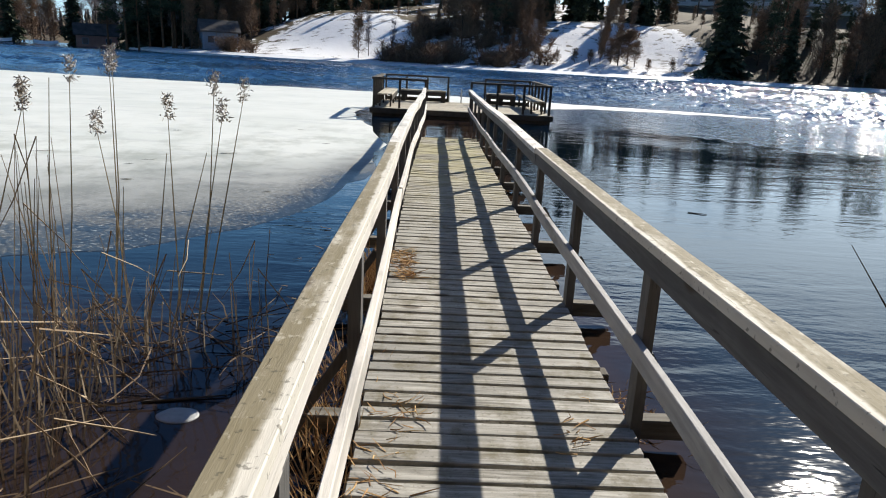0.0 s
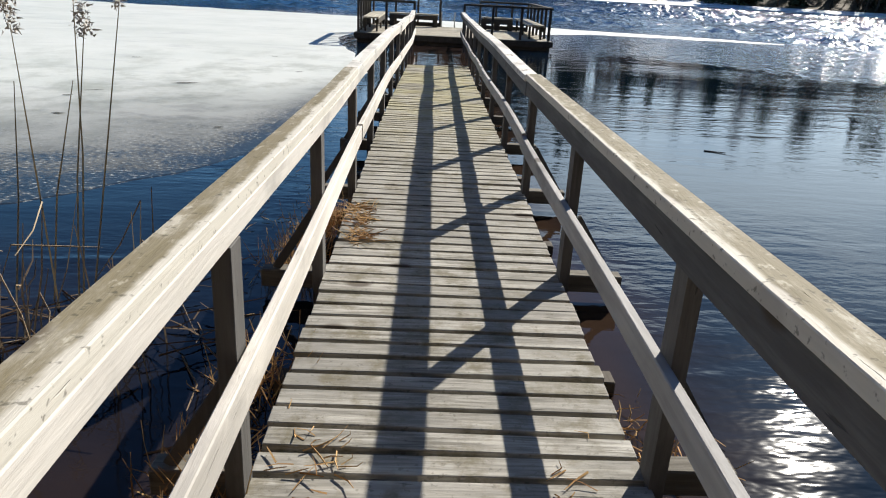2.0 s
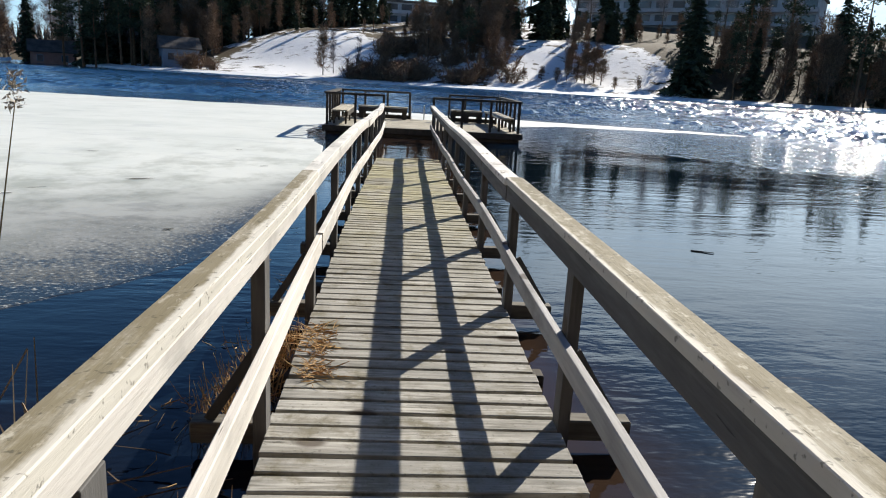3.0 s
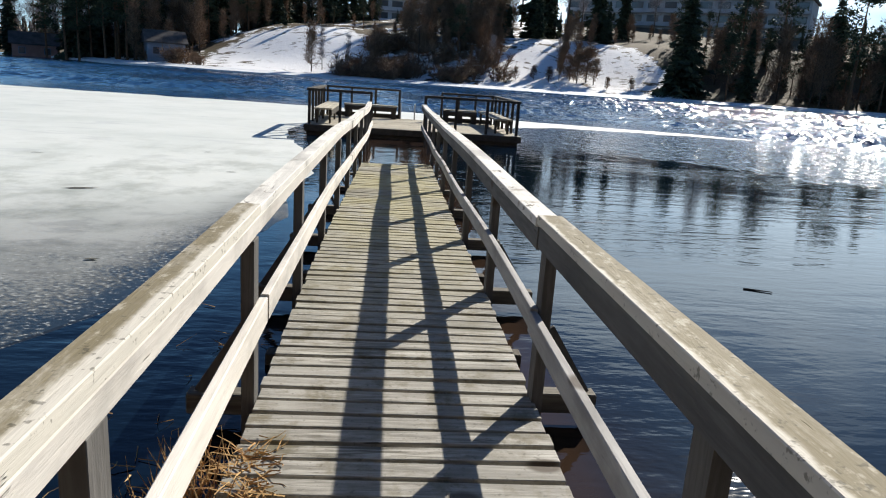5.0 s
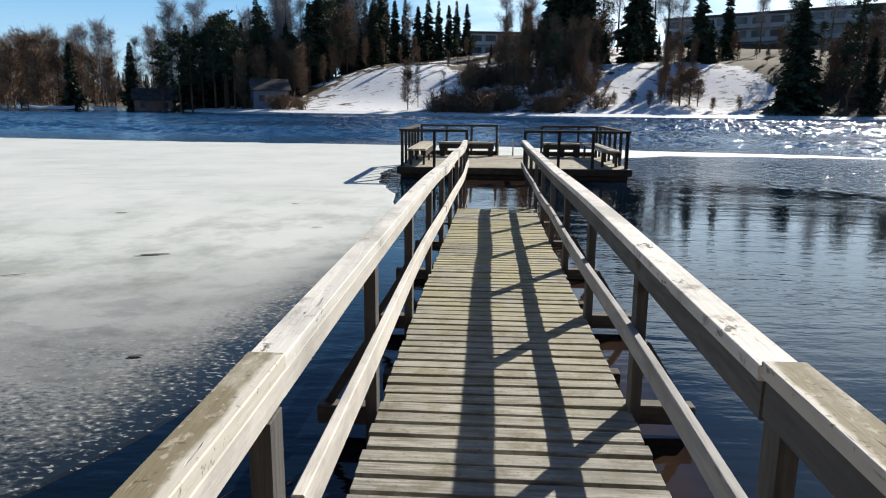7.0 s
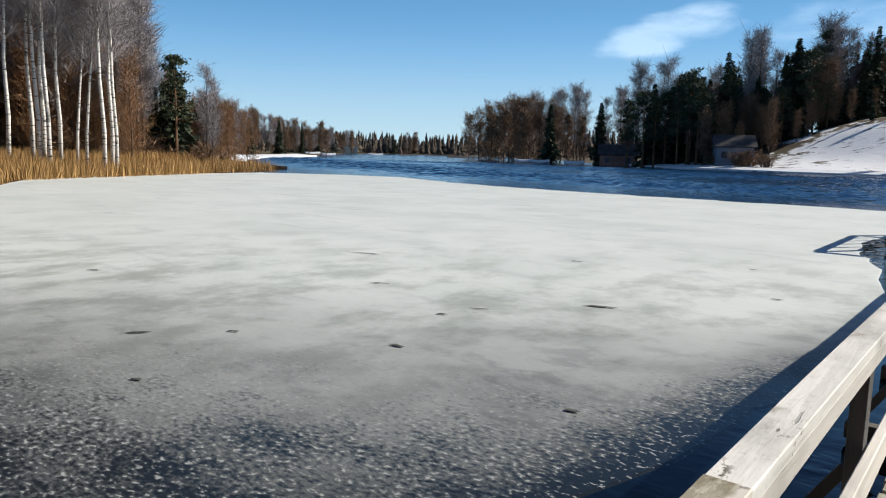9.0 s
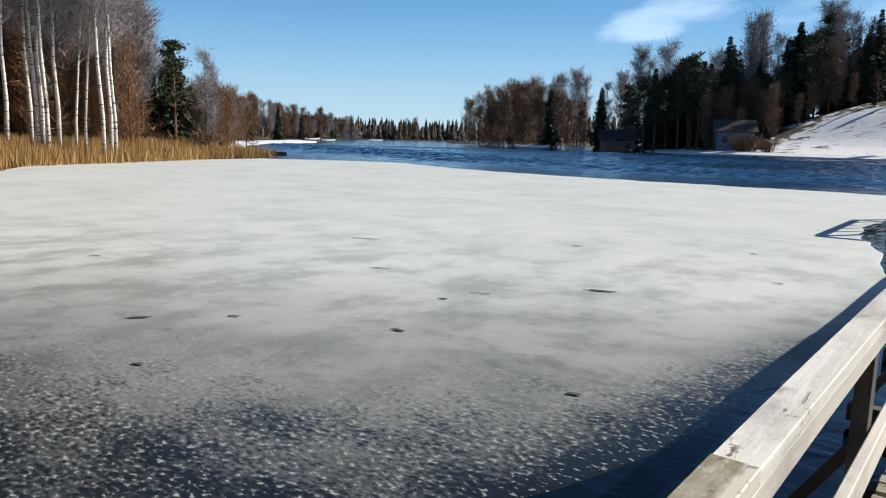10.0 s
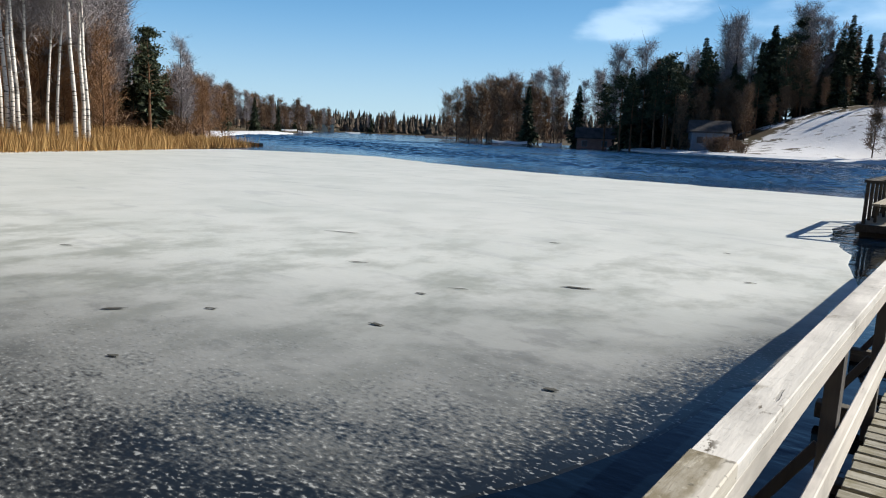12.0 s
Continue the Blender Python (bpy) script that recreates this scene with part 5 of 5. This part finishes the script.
def floating_stick(x, y, a, l, words):
    bm = bmesh.new()
    d = Vector((math.cos(a), math.sin(a), 0)) * l / 2
    bar(bm, -d, d + Vector((0, 0, 0.004)), 0.008, 0.004, 6)
    solid("stick", bm, M_BARK, (x, y, WATER + 0.004), label=words, category="stick")


floating_stick(2.95, 8.95, -0.4, 0.22, "thin dark branch floating on the water")
floating_stick(-1.5, 3.75, 0.25, 0.4, "pale broken reed stem on the water")


def water_branch():
    bm = bmesh.new()
    bar(bm, (0, 0, -0.3), (-0.25, 0.5, 0.45), 0.009, 0.006, 6)
    bar(bm, (-0.25, 0.5, 0.45), (-0.45, 0.75, 0.85), 0.006, 0.002, 5)
    bar(bm, (-0.15, 0.3, 0.15), (0.1, 0.6, 0.35), 0.005, 0.002, 5)
    bar(bm, (-0.3, 0.57, 0.55), (-0.2, 0.8, 0.75), 0.004, 0.002, 5)
    solid("branch", bm, M_BARK, (2.35, 3.4, WATER), label="dark bare branch sticking out of the water", category="branch")


water_branch()


def ice_litter():
    """Dark leaves and splinters lying on the ice."""
    r = random.Random(61)
    shapes = []
    for i in range(4):
        bm = bmesh.new()
        n, ring = 9, []
        for j in range(n):
            a = 6.2832 * j / n
            k = 1 + 0.5 * r.uniform(-1, 1)
            ring.append((0.13 * k * math.cos(a), 0.05 * k * math.sin(a)))
        lo = [bm.verts.new((x, y, 0)) for x, y in ring]
        hi = [bm.verts.new((x * 0.7, y * 0.7, 0.012)) for x, y in ring]
        for j in range(n):
            bm.faces.new((lo[j], lo[(j + 1) % n], hi[(j + 1) % n], hi[j]))
        bm.faces.new(hi)
        shapes.append(mesh_of("debris", bm, M_DEBRIS))
    # the scraps that lie clear, with their length, breadth and turn
    scraps = ((-8.1, 12.9, 2.3, 0.5, 0.35), (-2.28, 9.0, 0.42, 0.6, 0.3), (-3.57, 11.95, 1.2, 0.7, 0.4), (-5.46, 8.7, 0.6, 0.6, 0.5), (-4.82, 7.5, 0.36, 0.6, 0.2),
              (-5.98, 8.15, 0.85, 0.6, 0.9), (-6.15, 11.25, 0.9, 0.35, 0.4), (-5.34, 14.65, 0.9, 0.6, 0.2), (-4.43, 10.95, 0.9, 0.25, 0.5), (-4.55, 10.5, 0.5, 0.5, 0.3),
              (-4.1, 9.35, 0.5, 0.6, 0.1), (-3.13, 15.85, 0.6, 0.5, 0.0), (-9.35, 9.3, 0.8, 0.4, 0.5), (-2.26, 13.75, 0.6, 0.4, 0.2))
    for i, (x, y, l, w, turn) in enumerate(scraps):
        ob = tagged(new("debris", shapes[i % 4]), "dark sodden scrap of plant litter lying on the ice", "litter", "litter on the ice")
        ob.matrix_basis = Matrix.LocRotScale((x, y, WATER + 0.0125), Euler((0, 0, turn)), (l, w * 0.8, 0.22))


ice_litter()

# ---------------------------------------------------------------- houses across the lake
M_BLOCK = plain("grey_render", (0.30, 0.31, 0.33), (0.42, 0.43, 0.45), 0.5, 0.85, 0.1)
M_BLOCK_DARK = plain("dark_cladding", (0.05, 0.055, 0.06), (0.10, 0.105, 0.11), 0.5, 0.7, 0.2)
M_ROOF = plain("roof_felt", (0.05, 0.045, 0.045), (0.11, 0.10, 0.095), 1.0, 0.9, 0.1)
# Blue-white boards darkened; the shade on the cottage is put into the colour.
M_WHITE_SHADED = plain("shaded_blue_white_boards", (0.15, 0.19, 0.25), (0.22, 0.26, 0.32), 0.8, 0.8, 0.1)
M_RED_WALL = plain("faded_red_boards", (0.30, 0.15, 0.12), (0.42, 0.24, 0.19), 0.8, 0.85, 0.1)
M_YELLOW_WALL = plain("cream_boards", (0.62, 0.56, 0.40), (0.75, 0.69, 0.54), 0.8, 0.85, 0.1)
M_PANE = plain("window_glass", (0.03, 0.04, 0.05), (0.06, 0.07, 0.08), 1.0, 0.08, 0.3, 0.0, 0.6)


def build_block(x0, y0, x1, y1, z, storeys, depth, words):
    """A long flat-roofed block of flats, its front from one corner to the other."""
    a, b = Vector((x0, y0, 0)), Vector((x1, y1, 0))
    length = (b - a).length
    ob = thing("apartment_building", (x0, y0, z), label=words, category="building", group="flats on the hill")
    ob.rotation_euler.z = math.atan2(y1 - y0, x1 - x0)
    high = storeys * 2.9
    bm = bmesh.new()
    box(bm, (0, 0, -4), (length, depth, high), 0)
    part("wall", bm, M_BLOCK, ob)
    bm = bmesh.new()
    box(bm, (-0.4, -0.5, high), (length + 0.4, depth + 0.5, high + 0.55), 0)
    part("roof", bm, M_ROOF, ob)
    for s in range(storeys):
        bm = bmesh.new()
        box(bm, (0.2, -1.2, s * 2.9 + 0.05), (length - 0.2, -0.005, s * 2.9 + 0.95), 0)
        part("balcony", bm, M_BLOCK, ob, "pale balcony front")
        n = int(length / 3.6)
        for i in range(n):
            x = (i + 0.5) * length / n
            win = bmesh.new()
            box(win, (x - 1.35, -0.06, s * 2.9 + 1.0), (x + 1.35, -0.004, s * 2.9 + 2.5), 0)
            w = part("window", win, M_BLOCK_DARK, ob)
            pane = bmesh.new()
            box(pane, (x - 1.25, -0.075, s * 2.9 + 1.08), (x + 1.25, -0.062, s * 2.9 + 2.42), 0)
            part("pane", pane, M_PANE, w)


bx0, by0 = at_bearing(13.4, 182)
bx1, by1 = at_bearing(30.5, 168)
build_block(bx0, by0, bx1, by1, 12.4, 3, 11, "long grey flat-roofed block of flats on the hill")
bx0, by0 = at_bearing(-1.4, 186)
bx1, by1 = at_bearing(5.2, 190)
build_block(bx0, by0, bx1, by1, 13.2, 2, 10, "dark low flat-roofed building behind the trees")


def build_cottage(az, dist, w, d, h, wall, words, turn=0.0, lift=0.0):
    x, y = at_bearing(az, dist)
    ob = thing("cottage", (x, y, ground_z(x, y) + lift), label=words, category="house", group="cottages on the shore")
    ob.rotation_euler.z = radians(-az + turn)
    bm = bmesh.new()
    box(bm, (-w / 2, 0, -1.5), (w / 2, d, h), 0)
    part("wall", bm, wall, ob)
    bm = bmesh.new()
    e, r = 0.4, d * 0.36
    pts = [(-w / 2 - e, -e, h - 0.1), (-w / 2 - e, d / 2, h + r), (-w / 2 - e, d + e, h - 0.1), (-w / 2 - e, d + e, h + 0.08), (-w / 2 - e, d / 2, h + r + 0.2), (-w / 2 - e, -e, h + 0.08)]
    left = [bm.verts.new(p) for p in pts]
    right = [bm.verts.new((-p[0], p[1], p[2])) for p in pts]
    for i in range(6):
        bm.faces.new((left[i], left[(i + 1) % 6], right[(i + 1) % 6], right[i]))
    bm.faces.new((left[0], left[1], left[2]))
    bm.faces.new((right[0], right[1], right[2]))
    bmesh.ops.recalc_face_normals(bm, faces=bm.faces)
    part("roof", bm, M_ROOF, ob)
    for i in (-0.28, 0.28):
        win = bmesh.new()
        box(win, (i * w - 0.5, -0.07, h * 0.35), (i * w + 0.5, -0.003, h * 0.35 + 1.1), 0)
        wob = part("window", win, M_WHITE_SHADED, ob)
        pane = bmesh.new()
        box(pane, (i * w - 0.42, -0.085, h * 0.35 + 0.08), (i * w + 0.42, -0.072, h * 0.35 + 1.02), 0)
        part("pane", pane, M_PANE, wob)


build_cottage(-16.8, 113, 5.2, 4.5, 2.6, M_WHITE_SHADED, "small pale blue cottage in the shade of the trees", 8)
build_cottage(-25.3, 136, 6.5, 5.0, 2.4, M_RED_WALL, "faded red wooden cottage with a pale roof edge")
build_cottage(-38.0, 250, 5.5, 4.0, 1.4, M_BLOCK_DARK, "dark boathouse at the water's edge", 0, 0.0)
build_cottage(-36.9, 236, 5.0, 4.0, 1.0, M_RED_WALL, "low brown boathouse at the water's edge", 0, 0.0)
build_cottage(-47.0, 390, 14, 9, 4.0, M_YELLOW_WALL, "cream farmhouse far along the lake")


def build_boat(az, dist, l, words, turn=10.0):
    x, y = at_bearing(az, dist)
    ob = thing("rowing_boat", (x, y, max(WATER + 0.05, ground_z(x, y))), label=words, category="boat", group="boats drawn up on the shore")
    ob.rotation_euler.z = radians(-az + turn)
    bm = bmesh.new()
    rows = []
    for i in range(9):
        t = i / 8 * 2 - 1
        half = 0.62 * (1 - abs(t) ** 2.6) + 0.02
        rows.append([bm.verts.new((t * l / 2, s * half * k, zz + 0.16 * t * t)) for s, k, zz in ((-1, 0.95, 0.02), (-1, 0.55, 0.45), (0, 0, 0.58), (1, 0.55, 0.45), (1, 0.95, 0.02))])
    for a, b in zip(rows, rows[1:]):
        for i in range(4):
            bm.faces.new((a[i], a[i + 1], b[i + 1], b[i])).smooth = True
    part("hull", bm, M_SNOW, ob)
    bm = bmesh.new()
    box(bm, (-l * 0.42, -0.03, 0.56), (l * 0.42, 0.03, 0.64), 0.006)
    part("keel", bm, M_BLOCK_DARK, ob)


for az, dist, l in ((-31.4, 146, 4.4), (-32.6, 152, 4.0), (-49.5, 240, 5.5), (-44.5, 330, 7.0), (-48.2, 255, 5.0), (-28.6, 131, 3.6)):
    build_boat(az, dist, l, "upturned white rowing boat drawn up on the shore", 6)

# ---------------------------------------------------------------- deck planks, last
def build_planks():
    shapes = []
    for i in range(7):
        r = random.Random(20 + i)
        bm = bmesh.new()
        w = 0.0462 + r.uniform(-0.003, 0.002)
        box(bm, (-0.606, -w, -0.042), (0.594, w, 0.0), 0.003)
        for v in bm.verts:
            v.co.z += 0.004 * math.sin(v.co.x * 2 + i) * (1 if v.co.z > -0.02 else 0.5)
            v.co.y += 0.002 * math.sin(v.co.x * 3.1 + i * 1.7)
        shapes.append(mesh_of("plank", bm, M_DECK))
    r = random.Random(9)
    n = int((DECK_END - DECK_START) / PITCH)
    for i in range(n):
        y = DECK_START + (i + 0.5) * PITCH
        ob = new("plank", shapes[r.randrange(7)])
        ob.parent = deck
        slope = math.atan2(deck_z(y + 0.1) - deck_z(y - 0.1), 0.2)
        ob.matrix_basis = pose(deck_x(y) + r.uniform(-0.008, 0.008), y + r.uniform(-0.002, 0.002), deck_z(y) + r.uniform(-0.003, 0.002),
                               math.degrees(slope), r.uniform(-0.12, 0.12), r.uniform(-0.25, 0.25))


build_planks()
